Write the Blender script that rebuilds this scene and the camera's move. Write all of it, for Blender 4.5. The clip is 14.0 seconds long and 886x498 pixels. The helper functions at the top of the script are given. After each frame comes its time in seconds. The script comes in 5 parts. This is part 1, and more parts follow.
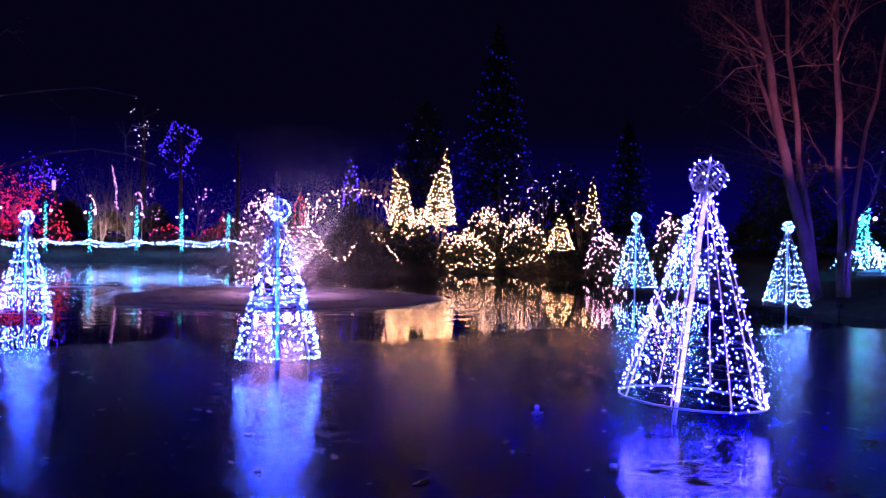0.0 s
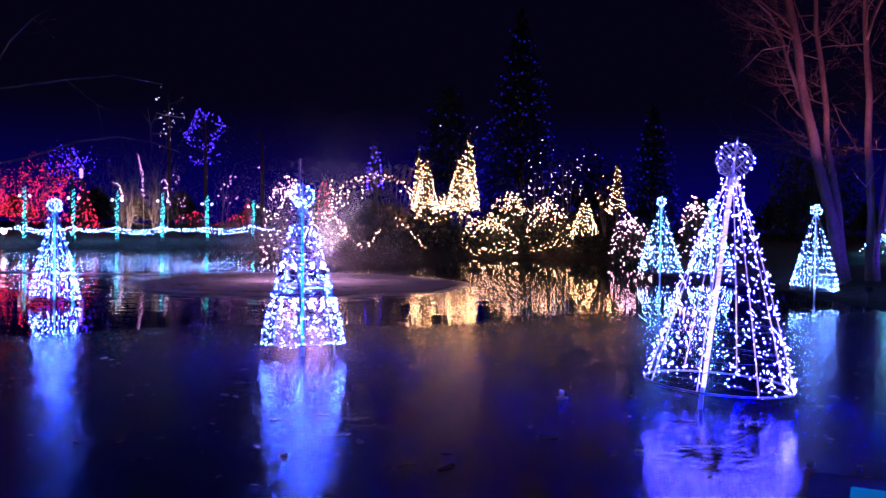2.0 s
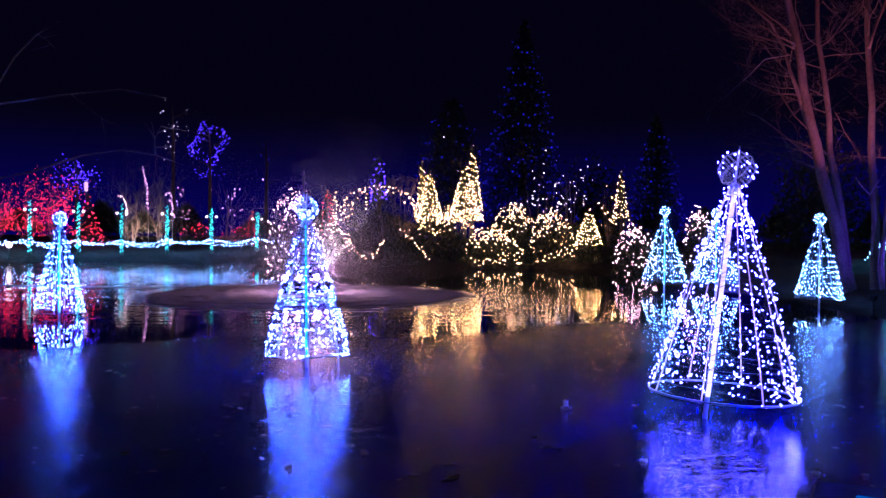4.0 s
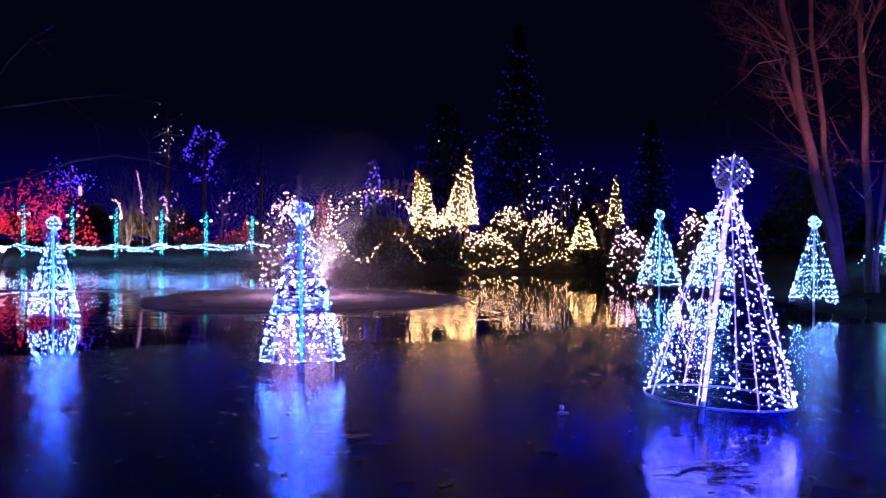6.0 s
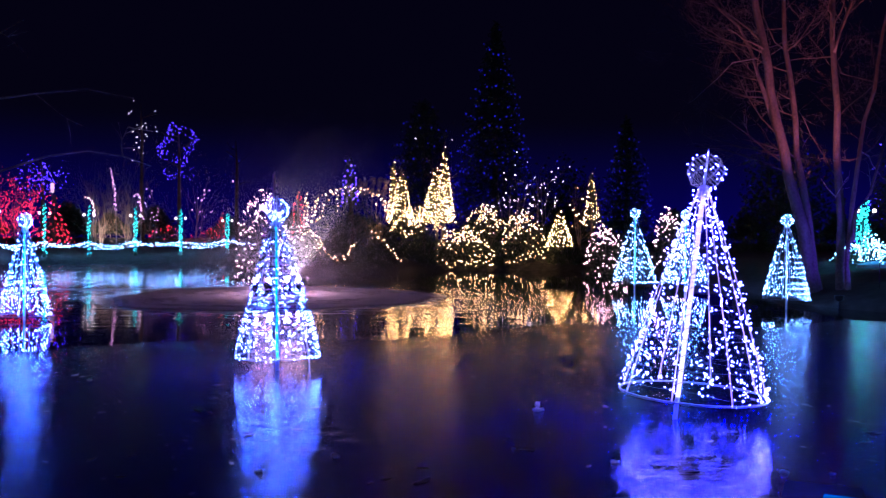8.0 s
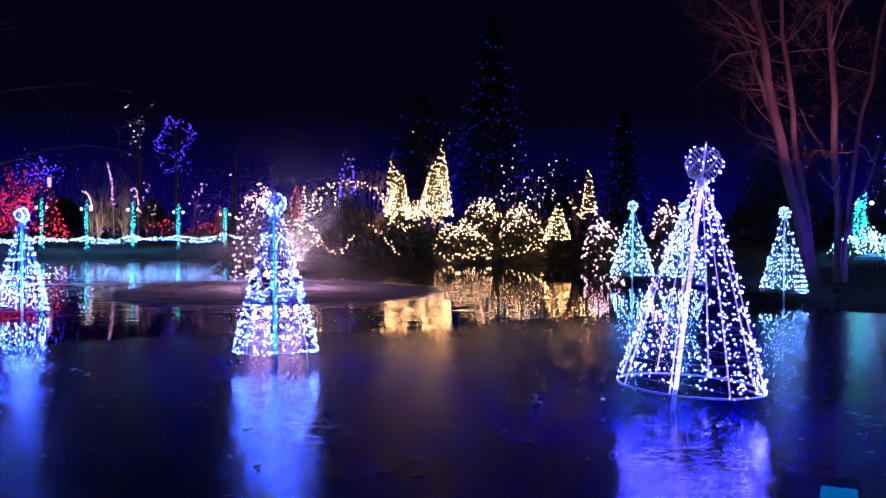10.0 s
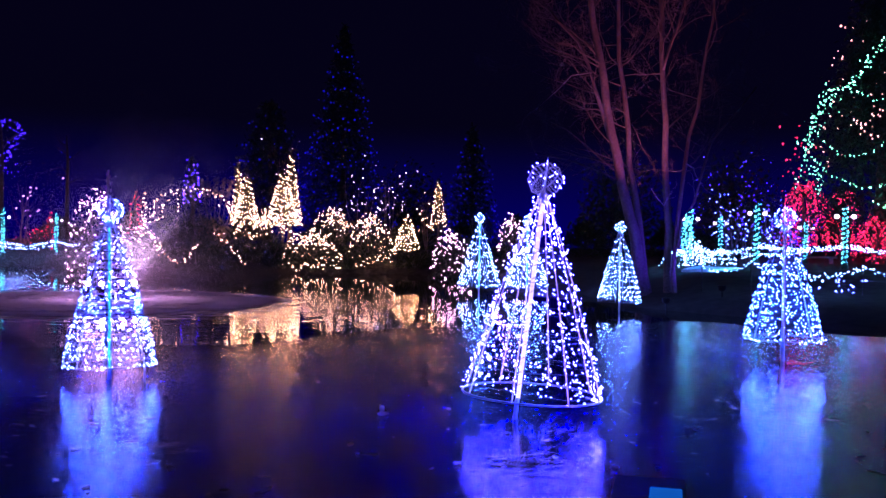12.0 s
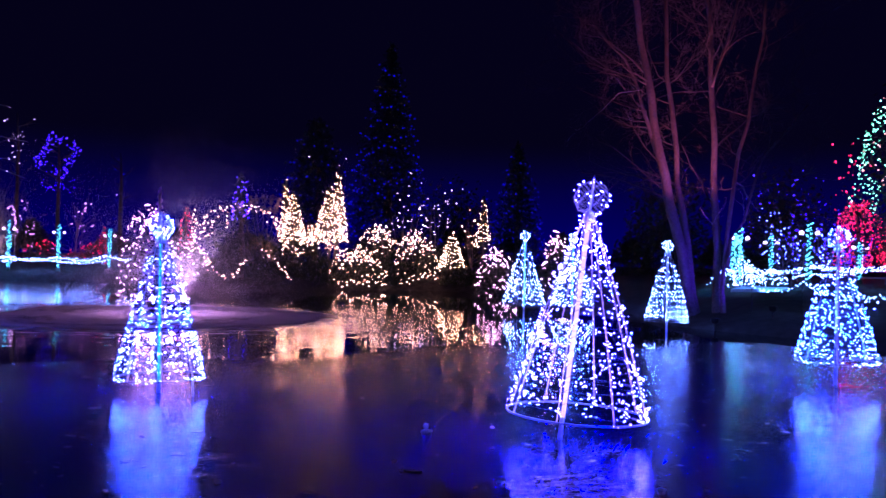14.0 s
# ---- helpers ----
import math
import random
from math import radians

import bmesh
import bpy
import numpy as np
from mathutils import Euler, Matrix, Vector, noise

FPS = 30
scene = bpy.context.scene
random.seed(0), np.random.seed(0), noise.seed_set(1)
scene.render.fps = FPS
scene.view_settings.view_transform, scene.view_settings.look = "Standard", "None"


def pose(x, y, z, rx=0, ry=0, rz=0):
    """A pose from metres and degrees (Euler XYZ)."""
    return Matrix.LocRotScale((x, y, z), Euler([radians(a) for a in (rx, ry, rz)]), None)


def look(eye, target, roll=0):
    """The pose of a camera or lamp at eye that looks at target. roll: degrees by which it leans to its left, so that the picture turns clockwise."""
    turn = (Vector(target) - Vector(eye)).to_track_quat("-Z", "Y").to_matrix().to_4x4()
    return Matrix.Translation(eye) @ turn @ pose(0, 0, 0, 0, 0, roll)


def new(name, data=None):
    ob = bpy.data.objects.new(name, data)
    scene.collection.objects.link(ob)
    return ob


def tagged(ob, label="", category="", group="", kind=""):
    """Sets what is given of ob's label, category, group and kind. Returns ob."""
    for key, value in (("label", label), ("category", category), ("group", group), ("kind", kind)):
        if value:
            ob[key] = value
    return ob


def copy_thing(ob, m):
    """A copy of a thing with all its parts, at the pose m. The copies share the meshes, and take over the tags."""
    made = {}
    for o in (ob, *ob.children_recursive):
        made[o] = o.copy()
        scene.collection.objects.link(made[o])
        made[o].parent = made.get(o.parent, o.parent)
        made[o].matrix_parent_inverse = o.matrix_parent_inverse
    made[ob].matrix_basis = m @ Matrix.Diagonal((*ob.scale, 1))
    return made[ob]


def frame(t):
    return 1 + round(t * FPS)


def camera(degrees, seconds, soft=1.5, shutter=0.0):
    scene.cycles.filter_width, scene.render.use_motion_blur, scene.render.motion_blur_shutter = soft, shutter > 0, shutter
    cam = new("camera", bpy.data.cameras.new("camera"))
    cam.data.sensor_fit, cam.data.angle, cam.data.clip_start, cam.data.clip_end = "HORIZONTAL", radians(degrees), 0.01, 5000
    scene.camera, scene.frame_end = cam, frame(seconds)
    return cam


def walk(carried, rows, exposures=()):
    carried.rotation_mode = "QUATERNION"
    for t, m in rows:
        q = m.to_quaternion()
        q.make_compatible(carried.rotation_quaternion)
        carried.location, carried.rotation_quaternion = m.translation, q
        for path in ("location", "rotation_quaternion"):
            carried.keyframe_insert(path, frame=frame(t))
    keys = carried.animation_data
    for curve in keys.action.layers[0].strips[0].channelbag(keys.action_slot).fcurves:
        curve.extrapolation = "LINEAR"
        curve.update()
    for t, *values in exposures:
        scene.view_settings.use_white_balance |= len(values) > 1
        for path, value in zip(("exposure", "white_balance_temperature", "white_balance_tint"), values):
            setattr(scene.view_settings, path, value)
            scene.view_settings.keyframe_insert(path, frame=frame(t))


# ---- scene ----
cam = camera(54.56, 14.0, soft=1.5, shutter=0.35)
EYE = 1.8
# seconds, x, y, z from the first stand, tilt over the level, roll, yaw
PATH = [
    (0.0, -0.012, -0.010, -0.004, -0.33, -1.24, -0.03),
    (0.5, -0.016, -0.012, -0.004, -0.40, -1.19, 0.27),
    (1.0, -0.013, -0.013, -0.006, -0.95, -0.79, 1.34),
    (1.5, -0.011, -0.013, -0.006, -1.03, -0.82, 1.66),
    (2.0, -0.013, -0.001, -0.005, -1.33, -0.91, 1.55),
    (2.5, -0.012, -0.012, -0.006, -0.99, -0.77, 1.74),
    (3.0, -0.006, -0.030, -0.007, -0.77, -0.65, 1.69),
    (5.5, -0.002, -0.001, 0.002, -0.44, -0.42, 2.04),
    (6.0, -0.006, -0.004, 0.008, -0.36, -0.46, 1.49),
    (6.5, -0.009, 0.038, 0.009, -0.22, -0.64, 0.18),
    (7.0, -0.003, 0.015, -0.000, -0.01, -0.70, -0.20),
    (7.5, 0.002, -0.002, -0.002, -0.08, -0.62, -0.42),
    (8.0, -0.001, 0.002, -0.003, -0.48, -0.49, -0.06),
    (10.5, -0.001, 0.006, -0.004, -1.10, -0.31, -0.23),
    (11.0, 0.002, 0.015, 0.001, -1.31, -0.57, -1.43),
    (11.5, 0.006, 0.015, 0.000, -0.70, -0.92, -7.07),
    (12.0, 0.021, 0.011, 0.005, -0.13, -0.93, -10.19),
    (12.5, 0.021, 0.010, 0.008, 0.29, -0.84, -10.05),
    (13.0, 0.022, 0.002, 0.004, 1.25, -1.28, -10.06),
    (13.5, 0.025, -0.006, 0.004, 1.22, -1.48, -9.42),
    (14.0, 0.019, 0.005, 0.008, 0.97, -1.35, -7.19),
]
walk(cam, [(t, pose(x, y, EYE + z, 90 + pitch, roll, yaw)) for t, x, y, z, pitch, roll, yaw in PATH],
     exposures=((0.0, 0.14, 5300, 72), (2.0, 0.14, 5300, 64), (5.5, 0.12, 5300, 46), (11.0, 0.12, 5300, 44), (12.0, 0.14, 5200, 86), (14.0, 0.14, 5100, 98)))

# ---- night sky ----
world = bpy.data.worlds.new("night")
scene.world = world
world.use_nodes = True
sky = world.node_tree
way_up = sky.nodes.new("ShaderNodeSeparateXYZ")
sky.links.new(sky.nodes.new("ShaderNodeTexCoord").outputs["Generated"], way_up.inputs[0])
rise = sky.nodes.new("ShaderNodeMapRange")
rise.interpolation_type = "SMOOTHSTEP"
rise.inputs[1].default_value, rise.inputs[2].default_value = 0.0, 0.145
sky.links.new(way_up.outputs[2], rise.inputs[0])
night = sky.nodes.new("ShaderNodeMix")
night.data_type = "RGBA"
# blue glare haze round the lights, imitated in the sky colour low down
night.inputs[6].default_value, night.inputs[7].default_value = (0.066, 0.030, 1.5, 1), (0.034, 0.024, 0.110, 1)
sky.links.new(rise.outputs[0], night.inputs[0])
sky.links.new(night.outputs[2], sky.nodes["Background"].inputs[0])
sky.nodes["Background"].inputs[1].default_value = 0.034


# ---- materials ----
def principled(name, base, rough=0.6, metal=0.0, spec=0.5, grain=20.0, spread=0.35, bump=0.15, ior=1.45, rough_spread=0.1):
    m = bpy.data.materials.new(name)
    m.use_nodes = True
    nt = m.node_tree
    b = nt.nodes["Principled BSDF"]
    b.inputs["Metallic"].default_value = metal
    b.inputs["IOR"].default_value = ior
    b.inputs["Specular IOR Level"].default_value = spec
    co = nt.nodes.new("ShaderNodeTexCoord")
    fine = nt.nodes.new("ShaderNodeTexNoise")
    fine.inputs["Scale"].default_value = grain
    fine.inputs["Detail"].default_value = 5
    wide = nt.nodes.new("ShaderNodeTexNoise")
    wide.inputs["Scale"].default_value = grain / 9
    wide.inputs["Detail"].default_value = 3
    nt.links.new(co.outputs["Object"], fine.inputs["Vector"])
    nt.links.new(co.outputs["Object"], wide.inputs["Vector"])
    add = nt.nodes.new("ShaderNodeMath")
    add.operation = "ADD"
    nt.links.new(fine.outputs[0], add.inputs[0])
    nt.links.new(wide.outputs[0], add.inputs[1])
    ramp = nt.nodes.new("ShaderNodeMapRange")
    ramp.inputs[1].default_value, ramp.inputs[2].default_value = 0.65, 1.35
    nt.links.new(add.outputs[0], ramp.inputs[0])
    mix = nt.nodes.new("ShaderNodeMix")
    mix.data_type = "RGBA"
    mix.inputs[6].default_value = (*[c * (1 - spread) for c in base], 1)
    mix.inputs[7].default_value = (*[min(1, c * (1 + spread)) for c in base], 1)
    nt.links.new(ramp.outputs[0], mix.inputs[0])
    nt.links.new(mix.outputs[2], b.inputs["Base Color"])
    rr = nt.nodes.new("ShaderNodeMapRange")
    rr.inputs[3].default_value, rr.inputs[4].default_value = max(0.0, rough - rough_spread), min(1, rough + rough_spread)
    nt.links.new(wide.outputs[0], rr.inputs[0])
    nt.links.new(rr.outputs[0], b.inputs["Roughness"])
    if bump:
        bp = nt.nodes.new("ShaderNodeBump")
        bp.inputs["Strength"].default_value = bump
        bp.inputs["Distance"].default_value = 0.02
        nt.links.new(fine.outputs[0], bp.inputs["Height"])
        nt.links.new(bp.outputs[0], b.inputs["Normal"])
    return m


def glowing(name, colour, strength, uneven=0.8):
    """A lit bulb; the bulbs of one string differ a little in brightness."""
    m = bpy.data.materials.new(name)
    m.use_nodes = True
    nt = m.node_tree
    nt.nodes.remove(nt.nodes["Principled BSDF"])
    e = nt.nodes.new("ShaderNodeEmission")
    e.inputs[0].default_value = (*colour, 1)
    g = nt.nodes.new("ShaderNodeNewGeometry")
    r = nt.nodes.new("ShaderNodeMapRange")
    r.inputs[3].default_value, r.inputs[4].default_value = strength * (1 - uneven), strength * (1 + uneven)
    nt.links.new(g.outputs["Random Per Island"], r.inputs[0])
    nt.links.new(r.outputs[0], e.inputs[1])
    nt.links.new(e.outputs[0], nt.nodes["Material Output"].inputs[0])
    return m


B_NEAR = glowing("bulb blue-white", (0.068, 0.066, 1.0), 460)
B_CYAN = glowing("bulb cyan-white", (0.058, 0.148, 1.0), 310)
B_POND = glowing("bulb pale cyan-white", (0.16, 0.43, 1.0), 90)
B_ICE = glowing("bulb ice white", (0.12, 0.20, 1.0), 24)
B_AQUA = glowing("bulb aqua white", (0.24, 0.68, 1.0), 16)
B_WARM = glowing("bulb warm white", (1.0, 0.56, 0.18), 14.5)
B_GOLD = glowing("bulb golden", (1.0, 0.53, 0.125), 46)
B_PINK = glowing("bulb pinkish white", (1.0, 0.53, 0.44), 14)
B_ROSE = glowing("bulb rosy white", (1.0, 0.45, 0.70), 4)
B_RED = glowing("bulb red", (1.0, 0.030, 0.050), 5.2)
B_GREEN = glowing("bulb green", (0.012, 0.58, 0.44), 12.0)
B_VIOLET = glowing("bulb violet", (0.11, 0.05, 1.0), 8.0)
B_BLUE = glowing("bulb dim blue", (0.06, 0.05, 1.0), 0.20)
B_DEEP = glowing("bulb deep blue", (0.12, 0.07, 1.0), 3.0)
B_SPIRE = glowing("bulb dim violet", (0.40, 0.08, 0.9), 0.22)
B_WHITE = glowing("bulb white", (0.20, 0.54, 1.0), 50)
B_SPECK = glowing("bulb faint white", (0.9, 0.76, 0.70), 5.0)
B_ROPE = glowing("rope light lavender", (0.80, 0.66, 1.0), 1.0, 0)
# bulb light on the white ribs, imitated by letting them glow
GLOW_RIB = glowing("rib glow lavender", (0.72, 0.56, 1.0), 0.7, 0)
# the wire is no lamp: bulb light on it is put in as glow
GLOW_CAGE = glowing("cage wire glow lavender", (0.52, 0.48, 1.0), 0.35, 0)
B_ROPE_CYAN = glowing("rope light cyan", (0.03, 0.60, 0.90), 1.5, 0)
B_LANTERN = glowing("lantern glass", (1.0, 0.62, 0.66), 1.0, 0)
B_LAMP = glowing("lamp globe glass", (1.0, 0.85, 0.66), 5, 0.1)
B_UNSEEN = glowing("unseen lamp glass", (1.0, 0.72, 0.52), 80, 0)
B_LEAFGREEN = glowing("bulb leaf green", (0.04, 0.62, 0.17), 13.0)
B_ORANGE = glowing("bulb orange", (1.0, 0.40, 0.20), 4)

M_STEEL = principled("galvanised steel", (0.55, 0.56, 0.6), 0.42, 0.75, grain=60, spread=0.15, bump=0.05)
M_DULL = principled("dull wet steel", (0.16, 0.17, 0.2), 0.38, 0.6, grain=60, spread=0.3, bump=0.1)
M_WHITE_POLE = principled("white painted pole", (0.75, 0.76, 0.78), 0.4, 0.0, grain=30, spread=0.1, bump=0.05)
M_CABLE = principled("dark green cable", (0.02, 0.04, 0.03), 0.6, grain=50, bump=0)
M_LEAF = principled("evergreen leaf", (0.045, 0.075, 0.03), 0.55, grain=6, spread=0.45)
M_NEEDLE = principled("conifer needle", (0.035, 0.065, 0.04), 0.6, grain=4, spread=0.45)
M_BARK = principled("grey bark", (0.16, 0.125, 0.11), 0.85, grain=14, spread=0.45, bump=0.7)
M_LIMB = principled("weathered limb bark", (0.10, 0.078, 0.066), 0.85, grain=18, spread=0.5)
M_DARK_BARK = principled("dark bark", (0.06, 0.05, 0.045), 0.9, grain=14, spread=0.45, bump=0.6)
M_PALE_BARK = principled("pale bark", (0.5, 0.46, 0.42), 0.8, grain=14, spread=0.3, bump=0.5)
M_TAN = principled("tan twig", (0.32, 0.25, 0.17), 0.8, grain=12, spread=0.4)
M_TWIG = principled("twig", (0.24, 0.18, 0.15), 0.8, grain=20, spread=0.3)
M_STRAW = principled("dry straw", (0.42, 0.33, 0.18), 0.8, grain=10, spread=0.35)
M_POST = principled("dark green post paint", (0.03, 0.09, 0.06), 0.45, grain=25, spread=0.3)
M_GROUND = principled("winter lawn", (0.055, 0.06, 0.045), 0.9, grain=3, spread=0.5, bump=0.8)
M_DEAD = principled("dead leaf", (0.10, 0.065, 0.035), 0.7, grain=30, spread=0.5)
M_FROST = principled("frosted ice lump", (0.6, 0.64, 0.72), 0.45, grain=20, spread=0.25, bump=0.5)
M_STONE = principled("grey stone", (0.25, 0.25, 0.26), 0.8, grain=8, spread=0.4, bump=0.6)
M_BLACK = principled("black housing", (0.02, 0.02, 0.022), 0.5, grain=20, bump=0.05)

M_RUBBER = principled("matt black rubber", (0.02, 0.02, 0.03), 0.8, grain=20, bump=0.05)
M_RUBBER.node_tree.nodes["Principled BSDF"].inputs["Specular IOR Level"].default_value = 0.2


def ice_material():
    m = principled("lake ice", (0.008, 0.011, 0.105), 0.21, spec=0.5, grain=1.6, spread=0.5, bump=0.0, ior=1.33, rough_spread=0.05)
    nt = m.node_tree
    b = nt.nodes["Principled BSDF"]
    co = nt.nodes.new("ShaderNodeTexCoord")
    n = nt.nodes.new("ShaderNodeTexNoise")
    n.inputs["Scale"].default_value, n.inputs["Detail"].default_value = 2.2, 3
    nt.links.new(co.outputs["Object"], n.inputs["Vector"])
    bp = nt.nodes.new("ShaderNodeBump")
    bp.inputs["Strength"].default_value, bp.inputs["Distance"].default_value = 0.3, 0.003
    nt.links.new(n.outputs[0], bp.inputs["Height"])
    nt.links.new(bp.outputs[0], b.inputs["Normal"])
    return m


def water_material(name, scale, height, rough, stretch=1.0, source=None):
    """Dark water; its ripples run out from the source and die away."""
    m = bpy.data.materials.new(name)
    m.use_nodes = True
    nt = m.node_tree
    b = nt.nodes["Principled BSDF"]
    b.inputs["Base Color"].default_value = (0.004, 0.006, 0.010, 1)
    b.inputs["Roughness"].default_value = rough
    b.inputs["IOR"].default_value = 1.33
    co = nt.nodes.new("ShaderNodeTexCoord")
    mp = nt.nodes.new("ShaderNodeMapping")
    mp.inputs["Scale"].default_value = (stretch, 1, 1)
    nt.links.new(co.outputs["Object"], mp.inputs["Vector"])
    n = nt.nodes.new("ShaderNodeTexNoise")
    n.inputs["Scale"].default_value, n.inputs["Detail"].default_value = scale, 0.6
    nt.links.new(mp.outputs[0], n.inputs["Vector"])
    bp = nt.nodes.new("ShaderNodeBump")
    bp.inputs["Strength"].default_value, bp.inputs["Distance"].default_value = 1.0, height
    if source:
        far = nt.nodes.new("ShaderNodeVectorMath")
        far.operation = "DISTANCE"
        far.inputs[1].default_value = source
        nt.links.new(co.outputs["Object"], far.inputs[0])
        fade = nt.nodes.new("ShaderNodeMapRange")
        fade.interpolation_type = "SMOOTHSTEP"
        fade.inputs[1].default_value, fade.inputs[2].default_value = 5.0, 12.5
        fade.inputs[3].default_value, fade.inputs[4].default_value = 1.0, 0.10
        nt.links.new(far.outputs["Value"], fade.inputs[0])
        wave = nt.nodes.new("ShaderNodeMath")
        wave.operation = "MULTIPLY"
        nt.links.new(n.outputs[0], wave.inputs[0])
        nt.links.new(fade.outputs[0], wave.inputs[1])
        nt.links.new(wave.outputs[0], bp.inputs["Height"])
    else:
        nt.links.new(n.outputs[0], bp.inputs["Height"])
    nt.links.new(bp.outputs[0], b.inputs["Normal"])
    return m


def veil_material(name, colour, thick, scale):
    """Falling drops: mostly clear, with streaks that catch the light."""
    m = bpy.data.materials.new(name)
    m.use_nodes = True
    nt = m.node_tree
    nt.nodes.remove(nt.nodes["Principled BSDF"])
    co = nt.nodes.new("ShaderNodeTexCoord")
    mp = nt.nodes.new("ShaderNodeMapping")
    mp.inputs["Scale"].default_value = scale
    nt.links.new(co.outputs["UV"], mp.inputs["Vector"])
    n = nt.nodes.new("ShaderNodeTexNoise")
    n.inputs["Scale"].default_value, n.inputs["Detail"].default_value = 1.0, 6
    nt.links.new(mp.outputs[0], n.inputs["Vector"])
    r = nt.nodes.new("ShaderNodeMapRange")
    r.inputs[1].default_value, r.inputs[2].default_value = 0.3, 0.75
    r.inputs[3].default_value, r.inputs[4].default_value = thick * 0.15, thick
    nt.links.new(n.outputs[0], r.inputs[0])
    uv = nt.nodes.new("ShaderNodeSeparateXYZ")
    nt.links.new(co.outputs["UV"], uv.inputs[0])
    thin = nt.nodes.new("ShaderNodeMapRange")
    thin.interpolation_type = "SMOOTHSTEP"
    thin.inputs[1].default_value, thin.inputs[2].default_value = 0.80, 1.0
    thin.inputs[3].default_value, thin.inputs[4].default_value = 1.3, 0.0
    nt.links.new(uv.outputs[1], thin.inputs[0])
    mul = nt.nodes.new("ShaderNodeMath")
    mul.operation = "MULTIPLY"
    nt.links.new(r.outputs[0], mul.inputs[0])
    nt.links.new(thin.outputs[0], mul.inputs[1])
    d = nt.nodes.new("ShaderNodeBsdfDiffuse")
    d.inputs[0].default_value = (*colour, 1)
    tl = nt.nodes.new("ShaderNodeBsdfTranslucent")
    tl.inputs[0].default_value = (*colour, 1)
    both = nt.nodes.new("ShaderNodeMixShader")
    nt.links.new(d.outputs[0], both.inputs[1])
    nt.links.new(tl.outputs[0], both.inputs[2])
    clear = nt.nodes.new("ShaderNodeBsdfTransparent")
    mix = nt.nodes.new("ShaderNodeMixShader")
    nt.links.new(mul.outputs[0], mix.inputs[0])
    nt.links.new(clear.outputs[0], mix.inputs[1])
    nt.links.new(both.outputs[0], mix.inputs[2])
    nt.links.new(mix.outputs[0], nt.nodes["Material Output"].inputs[0])
    return m


M_ICE = ice_material()
M_FAR_ICE = principled("frosted far ice", (0.32, 0.38, 0.46), 0.10, grain=1.2, spread=0.4, bump=0.05, ior=1.33, rough_spread=0.06)
M_WATER = water_material("open water", 2.6, 0.019, 0.008, 0.5, (-5.2, 27.2, 0.0))
M_POOL = water_material("meltwater", 5.0, 0.004, 0.03)


def drop_material(name, dark, pale, scale, through_share=0.5):
    """Water drops: light passes on through them as much as it is thrown back."""
    m = bpy.data.materials.new(name)
    m.use_nodes = True
    nt = m.node_tree
    nt.nodes.remove(nt.nodes["Principled BSDF"])
    co = nt.nodes.new("ShaderNodeTexCoord")
    n = nt.nodes.new("ShaderNodeTexNoise")
    n.inputs["Scale"].default_value = scale
    nt.links.new(co.outputs["Object"], n.inputs["Vector"])
    ramp = nt.nodes.new("ShaderNodeValToRGB")
    ramp.color_ramp.elements[0].color, ramp.color_ramp.elements[1].color = dark, pale
    nt.links.new(n.outputs[0], ramp.inputs[0])
    d = nt.nodes.new("ShaderNodeBsdfDiffuse")
    tl = nt.nodes.new("ShaderNodeBsdfTranslucent")
    mix = nt.nodes.new("ShaderNodeMixShader")
    mix.inputs[0].default_value = through_share
    for k, s in enumerate((d, tl)):
        nt.links.new(ramp.outputs[0], s.inputs[0])
        nt.links.new(s.outputs[0], mix.inputs[k + 1])
    nt.links.new(mix.outputs[0], nt.nodes["Material Output"].inputs[0])
    return m


M_SPRAY = drop_material("water drops", (0.88, 0.88, 0.9, 1), (0.97, 0.97, 0.98, 1), 2.0)
M_LUMP = drop_material("frosted lump of ice", (0.75, 0.77, 0.85, 1), (0.95, 0.95, 0.97, 1), 60, 0.75)
M_FOAM = veil_material("foam", (0.9, 0.88, 0.9), 1.5, (9, 5, 1))


